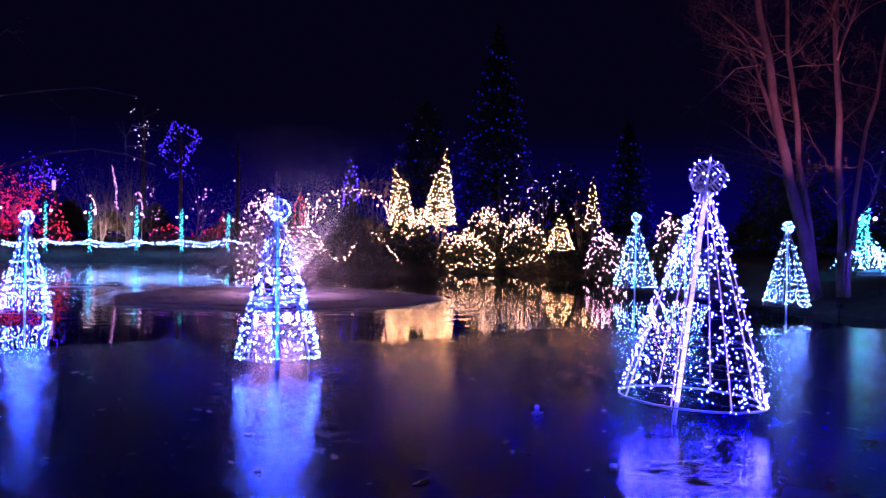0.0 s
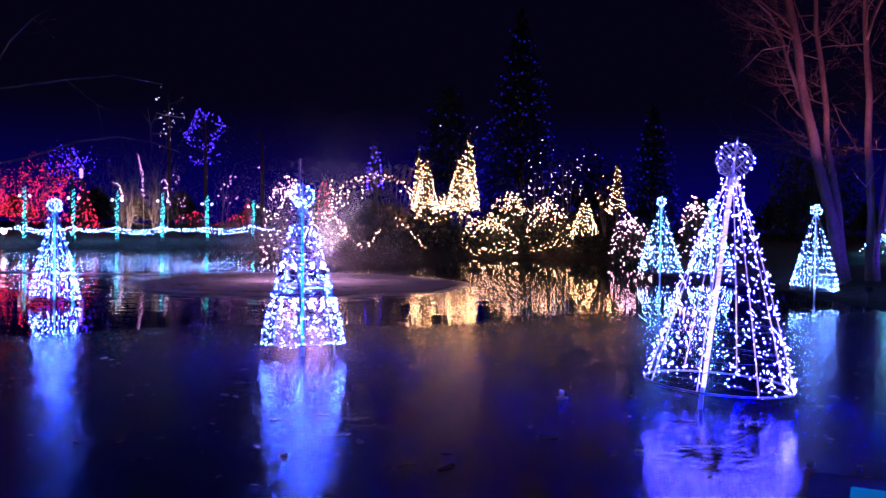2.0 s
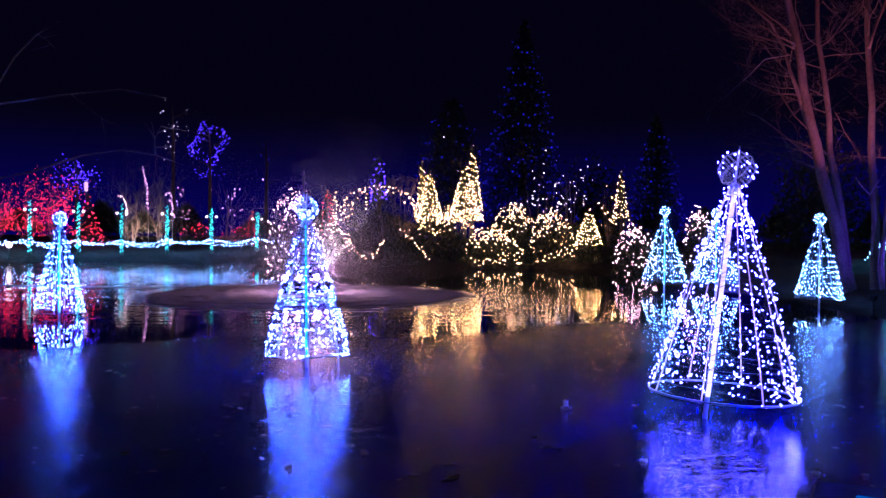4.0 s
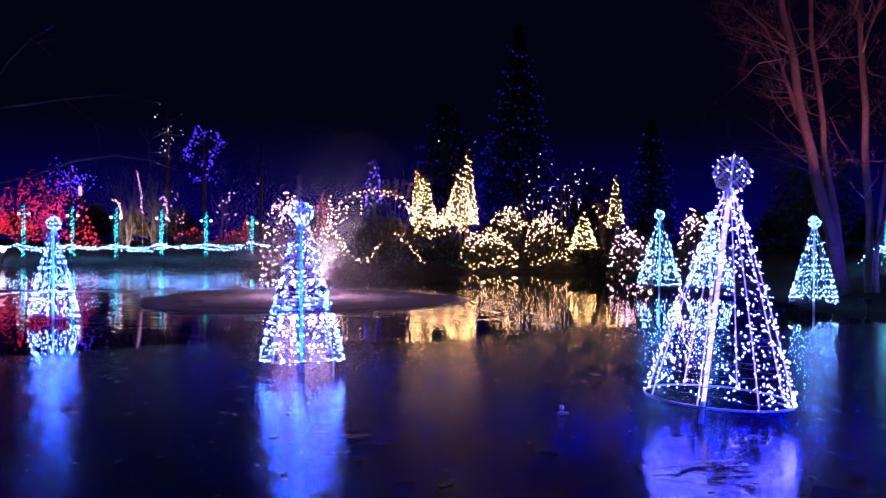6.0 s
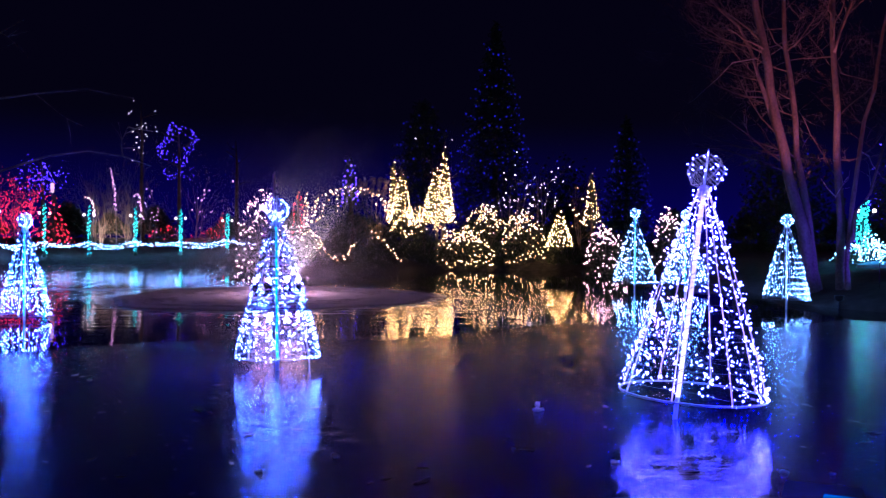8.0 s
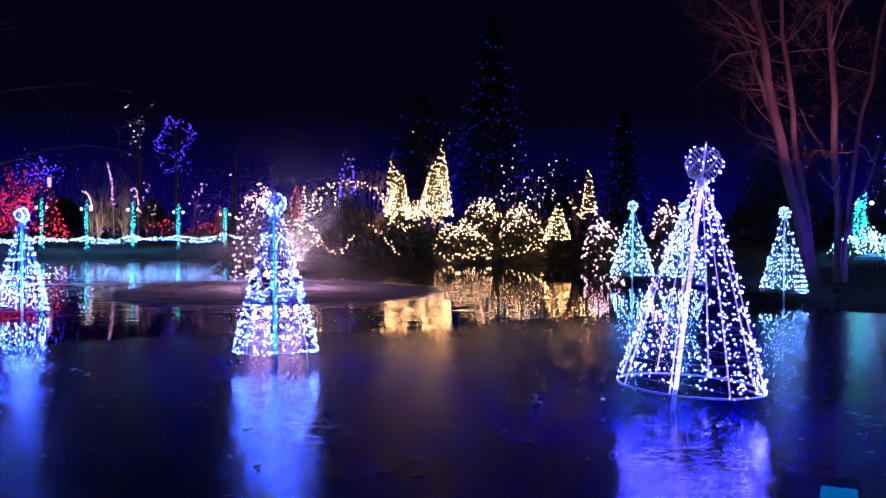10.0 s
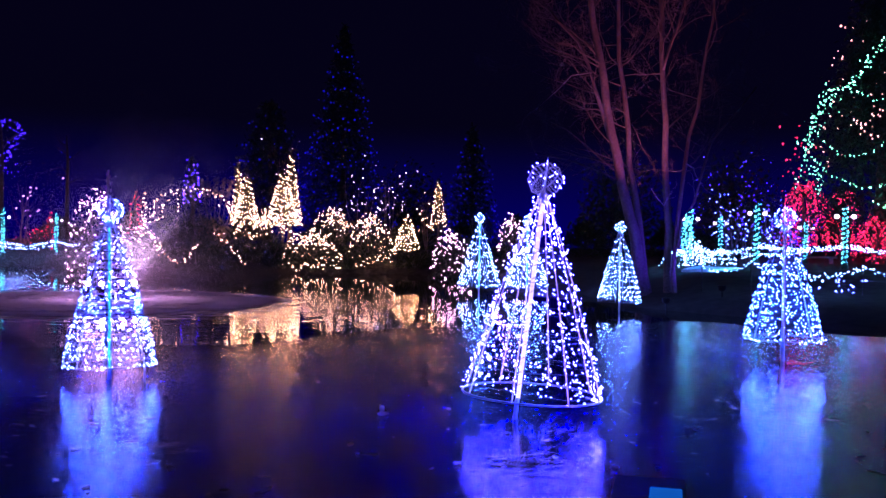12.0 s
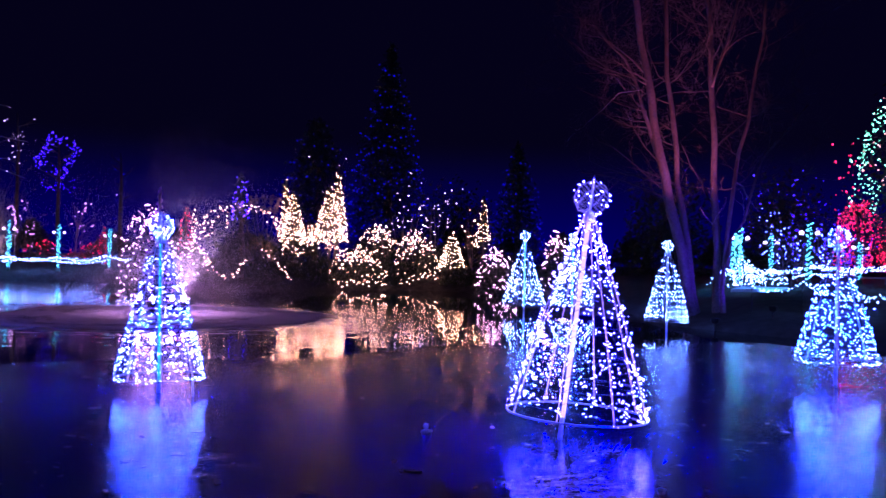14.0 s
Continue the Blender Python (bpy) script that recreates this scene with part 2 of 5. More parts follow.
# ---- building helpers ----
class Geo:
    """Vertices and faces gathered for one mesh."""

    def __init__(self):
        self.v, self.f, self.n = [], [], 0

    def add(self, verts, faces):
        self.v.append(np.asarray(verts, float).reshape(-1, 3))
        self.f.extend([[i + self.n for i in f] for f in faces])
        self.n += len(self.v[-1])

    def tube(self, pts, radii, sides=6):
        pts = [Vector(p) for p in pts]
        if not isinstance(radii, (list, tuple)):
            radii = [radii] * len(pts)
        ring = []
        for i, p in enumerate(pts):
            d = (pts[min(i + 1, len(pts) - 1)] - pts[max(i - 1, 0)]).normalized()
            a = d.orthogonal().normalized() if abs(d.z) > 0.95 else d.cross(Vector((0, 0, 1))).normalized()
            b = d.cross(a)
            for k in range(sides):
                w = 2 * math.pi * k / sides
                ring.append(p + (a * math.cos(w) + b * math.sin(w)) * radii[i])
        fs = [[i * sides + k, i * sides + (k + 1) % sides, (i + 1) * sides + (k + 1) % sides, (i + 1) * sides + k]
              for i in range(len(pts) - 1) for k in range(sides)]
        fs += [list(range(sides))[::-1], [(len(pts) - 1) * sides + k for k in range(sides)]]
        self.add(ring, fs)

    def hoop(self, centre, r, thick, seg=40, tilt=None, sides=6):
        m = tilt or Matrix.Identity(3)
        out = []
        for i in range(seg):
            w = 2 * math.pi * i / seg
            for k in range(sides):
                u = 2 * math.pi * k / sides
                q = Vector(((r + thick * math.cos(u)) * math.cos(w), (r + thick * math.cos(u)) * math.sin(w), thick * math.sin(u)))
                out.append(Vector(centre) + m @ q)
        self.add(out, [[i * sides + k, ((i + 1) % seg) * sides + k, ((i + 1) % seg) * sides + (k + 1) % sides, i * sides + (k + 1) % sides]
                       for i in range(seg) for k in range(sides)])

    def ball(self, c, r, seg=12, rings=8, squash=1.0):
        out = [Vector(c) + Vector((0, 0, r * squash))]
        for i in range(1, rings):
            a = math.pi * i / rings
            for k in range(seg):
                w = 2 * math.pi * k / seg
                out.append(Vector(c) + Vector((r * math.sin(a) * math.cos(w), r * math.sin(a) * math.sin(w), r * squash * math.cos(a))))
        out.append(Vector(c) - Vector((0, 0, r * squash)))
        last = len(out) - 1
        fs = [[0, 1 + k, 1 + (k + 1) % seg] for k in range(seg)]
        for i in range(rings - 2):
            for k in range(seg):
                fs.append([1 + i * seg + k, 1 + (i + 1) * seg + k, 1 + (i + 1) * seg + (k + 1) % seg, 1 + i * seg + (k + 1) % seg])
        fs += [[last, 1 + (rings - 2) * seg + (k + 1) % seg, 1 + (rings - 2) * seg + k] for k in range(seg)]
        self.add(out, fs)

    def turned(self, c, profile, seg=16):
        """A turned form: (radius, height) pairs round the upright axis at c."""
        out = [Vector(c) + Vector((r * math.cos(2 * math.pi * k / seg), r * math.sin(2 * math.pi * k / seg), z)) for r, z in profile for k in range(seg)]
        n = len(profile)
        fs = [[i * seg + k, i * seg + (k + 1) % seg, (i + 1) * seg + (k + 1) % seg, (i + 1) * seg + k] for i in range(n - 1) for k in range(seg)]
        fs += [list(range(seg))[::-1], [(n - 1) * seg + k for k in range(seg)]]
        self.add(out, fs)

    def mesh(self, name, material, smooth=True):
        me = bpy.data.meshes.new(name)
        v = np.concatenate(self.v) if self.v else np.zeros((0, 3))
        me.from_pydata(v.tolist(), [], self.f)
        me.materials.append(material)
        if smooth:
            me.polygons.foreach_set("use_smooth", [True] * len(me.polygons))
        me.update()
        return me


def part(name, geo, material, parent=None, label="", kind="", smooth=True):
    ob = new(name, geo.mesh(name, material, smooth))
    ob.parent = parent
    return tagged(ob, label, kind=kind)


def thing(name, at, label, category, group="", turn=0.0, lean=(0, 0)):
    ob = new(name)
    ob.empty_display_size = 0.2
    ob.matrix_basis = pose(at[0], at[1], at[2], lean[0], lean[1], turn)
    return tagged(ob, label, category, group)


OCTA = np.array([(1, 0, 0), (-1, 0, 0), (0, 1, 0), (0, -1, 0), (0, 0, 1), (0, 0, -1)], float)
OCTA_F = [(0, 2, 4), (2, 1, 4), (1, 3, 4), (3, 0, 4), (2, 0, 5), (1, 2, 5), (3, 1, 5), (0, 3, 5)]
PHI = (1 + 5 ** 0.5) / 2
ICO = np.array([(-1, PHI, 0), (1, PHI, 0), (-1, -PHI, 0), (1, -PHI, 0), (0, -1, PHI), (0, 1, PHI), (0, -1, -PHI), (0, 1, -PHI), (PHI, 0, -1), (PHI, 0, 1), (-PHI, 0, -1), (-PHI, 0, 1)]) / math.hypot(1, PHI)
ICO_F = [(0, 11, 5), (0, 5, 1), (0, 1, 7), (0, 7, 10), (0, 10, 11), (1, 5, 9), (5, 11, 4), (11, 10, 2), (10, 7, 6), (7, 1, 8),
         (3, 9, 4), (3, 4, 2), (3, 2, 6), (3, 6, 8), (3, 8, 9), (4, 9, 5), (2, 4, 11), (6, 2, 10), (8, 6, 7), (9, 8, 1)]


def bulbs(points, r, rng, fine=False, spread=0.45):
    """A mesh of small bulbs at the points."""
    g = Geo()
    base, faces = (ICO, ICO_F) if fine else (OCTA, OCTA_F)
    p = np.asarray(points, float).reshape(-1, 3)
    if not len(p):
        return g
    s = r * (1 + spread * (2 * rng.random(len(p)) - 1))
    v = (p[:, None, :] + base[None] * s[:, None, None]).reshape(-1, 3)
    k = len(base)
    g.v, g.n = [v], len(v)
    g.f = [[a + i * k, b + i * k, c + i * k] for i in range(len(p)) for a, b, c in faces]
    return g


def leaves(points, size, rng, narrow=0.45, droop=0.0):
    """Small pointed leaves, each folded along its middle, at the points."""
    g = Geo()
    p = np.asarray(points, float)
    n = len(p)
    d = rng.normal(size=(n, 3))
    d[:, 2] -= droop
    d /= np.linalg.norm(d, axis=1)[:, None]
    e = np.cross(d, rng.normal(size=(n, 3)))
    e /= np.linalg.norm(e, axis=1)[:, None]
    up = np.cross(d, e)
    s = (size * (0.6 + 0.8 * rng.random(n)))[:, None]
    v = np.stack([p, p + d * s * 0.5 + e * s * narrow * 0.5 + up * s * 0.1, p + d * s, p + d * s * 0.5 - e * s * narrow * 0.5 + up * s * 0.1], 1).reshape(-1, 3)
    g.v, g.n = [v], len(v)
    g.f = [f for i in range(n) for f in ([4 * i, 4 * i + 1, 4 * i + 2], [4 * i, 4 * i + 2, 4 * i + 3])]
    return g


def along(pts, gap, rng, jitter=0.0):
    """Points at even steps along a line of corners."""
    pts = [np.asarray(p, float) for p in pts]
    out, left = [], 0.0
    for a, b in zip(pts, pts[1:]):
        n = np.linalg.norm(b - a)
        s = left
        while s < n:
            out.append(a + (b - a) * s / n)
            s += gap
        left = s - n
    out = np.array(out)
    return out + rng.normal(size=out.shape) * jitter


def sag(a, b, drop, n=14):
    return [(a[0] + (b[0] - a[0]) * i / n, a[1] + (b[1] - a[1]) * i / n, a[2] + (b[2] - a[2]) * i / n - drop * 4 * (i / n) * (1 - i / n)) for i in range(n + 1)]


# ---- ground and lake ----
SHORE = [(-46, 10), (-20, 5.5), (-8, 3.6), (0, 3.2), (5, 3.6), (9, 6), (12, 10), (12.8, 14.5), (12.5, 17.5), (12.3, 19.5), (12.3, 21.8), (11.4, 23.7), (10.8, 25.5), (10.6, 27), (11.6, 33), (11.8, 40), (10.6, 46),
         (9.5, 50), (8, 54.5), (4.5, 55.5), (1, 54.3), (-1.5, 51), (-3.6, 47.3), (-7, 47.3), (-10, 51), (-14, 58), (-17, 62.5), (-24, 60.5), (-31, 57), (-46, 50)]


def shore_distance(x, y):
    """Metres from the lake's edge, negative on the lake."""
    inside, best = np.zeros(x.shape, bool), np.full(x.shape, 1e9)
    for (ax, ay), (bx, by) in zip(SHORE, SHORE[1:] + SHORE[:1]):
        t = np.clip(((x - ax) * (bx - ax) + (y - ay) * (by - ay)) / ((bx - ax) ** 2 + (by - ay) ** 2), 0, 1)
        best = np.minimum(best, np.hypot(x - ax - t * (bx - ax), y - ay - t * (by - ay)))
        cut = (ay > y) != (by > y)
        inside ^= cut & (x < (bx - ax) * (y - ay) / (by - ay + 1e-12) + ax)
    return np.where(inside, -best, best)


def land(x, y):
    x, y = np.asarray(x, float), np.asarray(y, float)
    s = shore_distance(x, y)
    rise = 0.15 + 0.9 * np.clip((y - 14) / 14, 0, 1)
    bumps = 0.05 * np.sin(x * 1.3 + 0.7 * y) + 0.04 * np.sin(0.9 * y - 2.1 * x)
    return np.where(s > 0, rise * (1 - np.exp(-s / 2.5)) + 0.015 * np.clip(s, 0, 60) + bumps * np.clip(s, 0, 1), np.clip(s, -1.2, 0) * 0.6)


def ground_z(x, y):
    return float(land(np.array([x]), np.array([y]))[0])


def build_ground():
    near = np.arange(-60, 60.1, 1.0)
    xs = np.concatenate([[-3000, -900, -300, -140, -90], near, [90, 140, 300, 900, 3000]])
    ys = np.concatenate([[-3000, -900, -300, -100, -50], np.arange(-20, 95.1, 1.0), [120, 170, 300, 900, 3000]])
    gx, gy = np.meshgrid(xs, ys)
    gz = land(gx.ravel(), gy.ravel())
    g = Geo()
    w, h = len(xs), len(ys)
    g.add(np.stack([gx.ravel(), gy.ravel(), gz], 1), [[j * w + i, j * w + i + 1, (j + 1) * w + i + 1, (j + 1) * w + i] for j in range(h - 1) for i in range(w - 1)])
    tagged(part("ground", g, M_GROUND), "dark winter lawn and lake bank at night", "ground", kind="structure")
    g = Geo()
    g.add([(-60, 2, 0), (20, 2, 0), (20, 70, 0), (-60, 70, 0)], [[0, 1, 2, 3]])
    tagged(part("water", g, M_WATER), "black rippled open lake water", "water", kind="structure")
    # the sheet of ice on the near half, with an uneven edge
    rng = np.random.default_rng(3)
    edge = []
    for x in np.arange(-46, 13.1, 0.5):
        y = float(np.interp(x, (-46, -6.6, -5, -3.8, -1, 0.2, 1.2, 2.8, 5, 6.9, 8.3, 9.7, 10.7, 10.95, 11.4, 12.4, 13), (10, 13.25, 14.7, 15.3, 15.6, 16.1, 17.4, 18.6, 18.5, 18.2, 19.0, 20.5, 20.2, 19.0, 17.7, 16.2, 15.5)))
        edge.append((x, y + 0.2 * math.sin(x * 0.8) * math.sin(0.31 * x + 1) + 0.10 * rng.normal()))
    rim = [(13, 3.0), (-46, 3.0)] + edge
    g = Geo()
    n = len(rim)
    g.add([(x, y, 0.035) for x, y in rim] + [(x, y, -0.03) for x, y in rim], [list(range(n))] + [[i, i + n, (i + 1) % n + n, (i + 1) % n] for i in range(n)])
    tagged(part("ice", g, M_ICE, smooth=False), "dark smooth ice sheet over the near lake", "ice", kind="structure")


build_ground()


def far_ice():
    """A second, frosted sheet along the left bank."""
    rng = np.random.default_rng(4)
    rim = [(-8.6, 33.0), (-9.6, 37.0), (-11.2, 43.0), (-12.9, 50.0), (-14.6, 57.0), (-17, 62.8), (-24, 60.9), (-31, 57.4), (-46, 50.6), (-46, 36), (-30, 33.5), (-20, 30.5), (-14, 29.8), (-10.5, 31.0)]
    fine = []
    for (ax, ay), (bx, by) in zip(rim, rim[1:] + rim[:1]):
        for k in range(6):
            s = k / 6
            fine.append((ax + (bx - ax) * s + 0.18 * rng.normal(), ay + (by - ay) * s + 0.25 * rng.normal()))
    g = Geo()
    n = len(fine)
    g.add([(x, y, 0.03) for x, y in fine] + [(x, y, -0.03) for x, y in fine], [list(range(n))] + [[i, i + n, (i + 1) % n + n, (i + 1) % n] for i in range(n)])
    tagged(part("far_ice", g, M_FAR_ICE, smooth=False), "pale frosted ice sheet along the far bank", "ice", kind="structure")


far_ice()


def puddle(x, y, rx, ry, seed):
    rng = np.random.default_rng(seed)
    ph = rng.random(4) * 6
    g = Geo()
    rim = []
    for i in range(48):
        w = 2 * math.pi * i / 48
        k = 1 + 0.16 * math.sin(2 * w + ph[0]) + 0.10 * math.sin(5 * w + ph[1]) + 0.05 * math.sin(9 * w + ph[2])
        rim.append((rx * k * math.cos(w), ry * k * math.sin(w), 0.0))
    g.add(rim + [(a * 1.02, b * 1.02, -0.004) for a, b, c in rim], [list(range(48))] + [[i, i + 48, (i + 1) % 48 + 48, (i + 1) % 48] for i in range(48)])
    ob = tagged(part("meltwater_pool", g, M_POOL, smooth=False), "shallow pool of meltwater on the dark ice", "puddle", "meltwater pools", kind="structure")
    ob.location = (x, y, 0.037)


# ---- trees of light standing in the lake ----
def light_tree(at, ring_h, ring_r, apex, ball_h, ball_r, bulb, n, bulb_r, seed, label, lean=0.0, turn=0.0, pole=M_WHITE_POLE, rope=None, rib=None, slant=0.0, stakes=0, fine=False, rows=9, low_rings=False, dense_foot=0, rope_r=0.011, top=0.0, level=0.0):
    rng = np.random.default_rng(seed)
    rope = rope or B_ROPE_CYAN
    t = thing("light_tree", (at[0], at[1], 0.0), label, "light tree", "trees of light on the lake", turn, (0, lean))
    g = Geo()
    def on_pole(z):
        return (slant * (z / apex - 1), 0, z)

    g.tube([on_pole(z) for z in (-0.25, apex * 0.5, apex + 0.03, apex + 0.04, ball_h + ball_r * 1.25)], [0.020, 0.019, 0.017, 0.010, 0.008] if rope_r > 0.02 else [0.026, 0.024, 0.022, 0.011, 0.008], 10)
    post = part("pole", g, pole, t, "pale round pole")
    g = Geo()
    g.tube([Vector(on_pole(ring_h * 0.85 + (apex - ring_h * 0.85) * i / 24)) + Vector((0.004 * math.sin(2.1 * i) if rope_r < 0.02 else 0, -0.034 if rope_r < 0.02 else -0.012, 0)) for i in range(25)], rope_r, 8)
    part("rope_light", g, rope, post, "glowing rope light round the pole")
    if rope_r > 0.02:
        g = Geo()
        g.tube([Vector(on_pole(ring_h + (apex - ring_h) * i / 150)) + Vector((0.045 * math.cos(0.62 * i), 0.045 * math.sin(0.62 * i) - 0.006, 0)) for i in range(151)], 0.003, 4)
        part("wound_cable", g, M_CABLE, post, "dark cable wound round the pole")
    ribs = 8
    for k in range(ribs):
        w = 2 * math.pi * (k + 0.3) / ribs
        g = Geo()
        pts = [((0.055 + (ring_r - 0.055) * s + 0.03 * math.sin(math.pi * s)) * math.cos(w), (0.055 + (ring_r - 0.055) * s + 0.03 * math.sin(math.pi * s)) * math.sin(w), apex + (ring_h - apex) * s) for s in (0, 0.25, 0.5, 0.75, 1)]
        g.tube(pts, 0.0042 if rib else 0.006, 6)
        spoke = part("rib", g, rib or M_STEEL, t)
        if not rib:
            # the lead zigzags down each rib
            g, steps = Geo(), int(rows * 2.4)
            g.tube([(lambda s, d: ((0.055 + (ring_r - 0.055) * s + 0.03 * math.sin(math.pi * s)) * math.cos(w + d), (0.055 + (ring_r - 0.055) * s + 0.03 * math.sin(math.pi * s)) * math.sin(w + d), apex + (ring_h - apex) * s))(i / steps, 0.10 * (-1) ** i) for i in range(1, steps + 1)], 0.0045, 3)
            part("lead", g, M_CABLE, spoke)
    g = Geo()
    g.hoop((0, 0, ring_h), ring_r, 0.009, 56)
    part("foot_ring", g, M_DULL, t, "dull steel foot ring")
    g = Geo()
    g.turned((0, 0, apex - 0.06), [(0.05, 0), (0.056, 0.02), (0.054, 0.07), (0.042, 0.10), (0.03, 0.12)], 14)
    part("collar", g, M_WHITE_POLE if rib else M_STEEL, t)
    for k in range(stakes):
        w = 2 * math.pi * k / stakes - 0.55
        g = Geo()
        g.tube([(ring_r * math.cos(w), ring_r * math.sin(w), -0.1), (ring_r * math.cos(w), ring_r * math.sin(w), ring_h + 0.03)], 0.009, 6)
        part("stake", g, M_STEEL, t)
    for k in range(1, rows):
        s = k / rows
        g = Geo()
        g.hoop((0, 0, apex + (ring_h - apex) * s), 0.055 + (ring_r - 0.055) * s + 0.03 * math.sin(math.pi * s), 0.0022 if rib else 0.004, 40, None, 4)
        part("wire_ring", g, M_CABLE, t)
    # the finial: a cage of bent wire
    cage = new("finial")
    cage.parent = t
    cage.matrix_basis = pose(on_pole(ball_h)[0], 0, ball_h, 28, 38, 15)
    for k in range(4):
        g = Geo()
        g.hoop((0, 0, 0), ball_r, 0.0022, 8, Matrix.Rotation(math.pi * k / 4, 3, "Z") @ Matrix.Rotation(math.pi / 2, 3, "X"), 4)
        part("cage_hoop", g, GLOW_CAGE if rib else M_WHITE_POLE, cage)
    for z in (-0.8, -0.62, -0.42, -0.2, 0.0, 0.2, 0.42, 0.62, 0.8):
        g = Geo()
        g.hoop((0, 0, z * ball_r), ball_r * math.sqrt(1 - z * z) * 0.98, 0.0018, 8, None, 4)
        part("cage_hoop", g, GLOW_CAGE if rib else M_WHITE_POLE, cage)
    nb = 40 if rib else max(26, n // 10)
    d = rng.normal(size=(nb, 3))
    d /= np.linalg.norm(d, axis=1)[:, None]
    part("light_string", bulbs(d * ball_r * 1.03, bulb_r, rng, True), bulb, cage, kind="stuff")
    # the string runs down in a loose spiral
    s = np.sqrt(rng.random(n) * 0.985 + 0.004) if fine else np.sqrt((np.arange(n) + rng.random(n)) / n * 0.985 + 0.004)
    s = np.sort(np.where(rng.random(n) < top, 0.02 + 0.33 * rng.random(n), s))
    s = np.where(rng.random(n) < level, np.clip(np.round(s * rows), 1, rows) / rows + rng.normal(size=n) * 0.006, s)
    w = np.cumsum(2 * math.pi / (14 + 60 * s)) + rng.normal(size=n) * 0.25
    if rib:
        held = rng.random(n) < 0.10
        w = np.where(held, 2 * math.pi * (np.round(w / (2 * math.pi) * ribs) + 0.3) / ribs + rng.normal(size=n) * 0.035 / (0.15 + s), w)
    r = 0.055 + (ring_r - 0.055) * s + 0.03 * np.sin(math.pi * s) + rng.normal(size=n) * 0.012 + 0.01
    z = apex + (ring_h - apex) * s + rng.normal(size=n) * (0.035 if not level else 0.014)
    p = np.stack([r * np.cos(w), r * np.sin(w), z], 1)
    if dense_foot:
        w2 = -0.5 + rng.normal(size=dense_foot) * 0.75
        p = np.concatenate([p, np.stack([ring_r * np.cos(w2), ring_r * np.sin(w2), ring_h + np.abs(rng.normal(size=dense_foot)) * 0.07 - 0.02], 1)])
    part("light_string", bulbs(p, bulb_r, rng, True), bulb, t, "string of small lights wound in a spiral", "stuff")
    g = Geo()
    laps = 13 if rib else rows
    run = np.linspace(0.03, 1, laps * 24)
    q = 0.055 + (ring_r - 0.055) * run + 0.03 * np.sin(math.pi * run) + 0.006
    a = 2 * math.pi * laps * np.sqrt(run)
    g.tube(np.stack([q * np.cos(a), q * np.sin(a), apex + (ring_h - apex) * run + 0.015 * np.sin(5.3 * a)], 1), 0.0014 if rib else 0.0025, 3)
    part("cable", g, M_CABLE, t)
    return t


LIT = "cone-shaped wire tree with {} lights, standing in {}"
light_tree((2.515, 8.62), 0.30, 0.72, 2.33, 2.525, 0.188, B_NEAR, 780, 0.0051, 11, "leaning cone-shaped wire tree with blue-white lights and round finial", lean=2.5, slant=0.165, rope=B_ROPE, rib=GLOW_RIB, fine=True, rows=7, dense_foot=50, rope_r=0.0225, top=0.20)
light_tree((-2.22, 11.65), 0.24, 0.56, 2.04, 2.21, 0.155, B_CYAN, 640, 0.0045, 12, LIT.format("cyan-white", "ice"), lean=-0.7, fine=True, rows=15, level=0.6, dense_foot=14, stakes=1)
light_tree((-9.09, 18.72), 0.12, 0.51, 2.02, 2.18, 0.150, B_CYAN, 540, 0.0061, 13, LIT.format("cyan-white", "water"), fine=True, rows=14, level=0.6)
# no rope light on this pole: the faint glow imitates bulb light
light_tree((9.56, 23.81), 0.30, 0.62, 2.32, 2.47, 0.155, B_POND, 560, 0.0063, 14, LIT.format("blue-white", "water"), rope=GLOW_CAGE, fine=True, rows=14, level=0.6)
light_tree((7.26, 32.34), 0.30, 0.82, 2.74, 2.94, 0.18, B_POND, 640, 0.0071, 15, LIT.format("cyan-white", "water"), fine=True)
light_tree((9.15, 32.31), 0.30, 0.85, 2.70, 2.88, 0.18, B_POND, 640, 0.0071, 16, LIT.format("cyan-white", "water"), fine=True)
light_tree((7.94, 12.75), 0.41, 0.61, 2.20, 2.36, 0.170, B_CYAN, 640, 0.0053, 17, LIT.format("cyan-white", "ice"), rope=GLOW_CAGE, fine=True, rows=15, level=0.6)
puddle(2.68, 7.98, 0.17, 0.15, 4)
puddle(2.02, 8.02, 0.13, 0.10, 6)
puddle(7.95, 12.6, 0.40, 0.28, 3)


def spiral_spire():
    rng = np.random.default_rng(21)
    t = thing("spiral_tree", (-3.27, 16.69, 0), "slim spiral wire tree with dim violet lights standing in water", "light tree", "trees of light on the lake")
    g = Geo()
    g.tube([(0, 0, -0.3), (0, 0, 3.1)], [0.03, 0.015], 8)
    part("pole", g, M_STEEL, t)
    pts = [((0.45 * (1 - s) + 0.01) * math.cos(22 * 2 * math.pi * s), (0.45 * (1 - s) + 0.01) * math.sin(22 * 2 * math.pi * s), 0.25 + 2.88 * s) for s in np.linspace(0, 1, 420)]
    g = Geo()
    g.tube(pts, 0.006, 4)
    part("spiral_wire", g, M_STEEL, t)
    part("light_string", bulbs(along(pts, 0.085, rng, 0.008), 0.018, rng), B_SPIRE, t, kind="stuff")


spiral_spire()


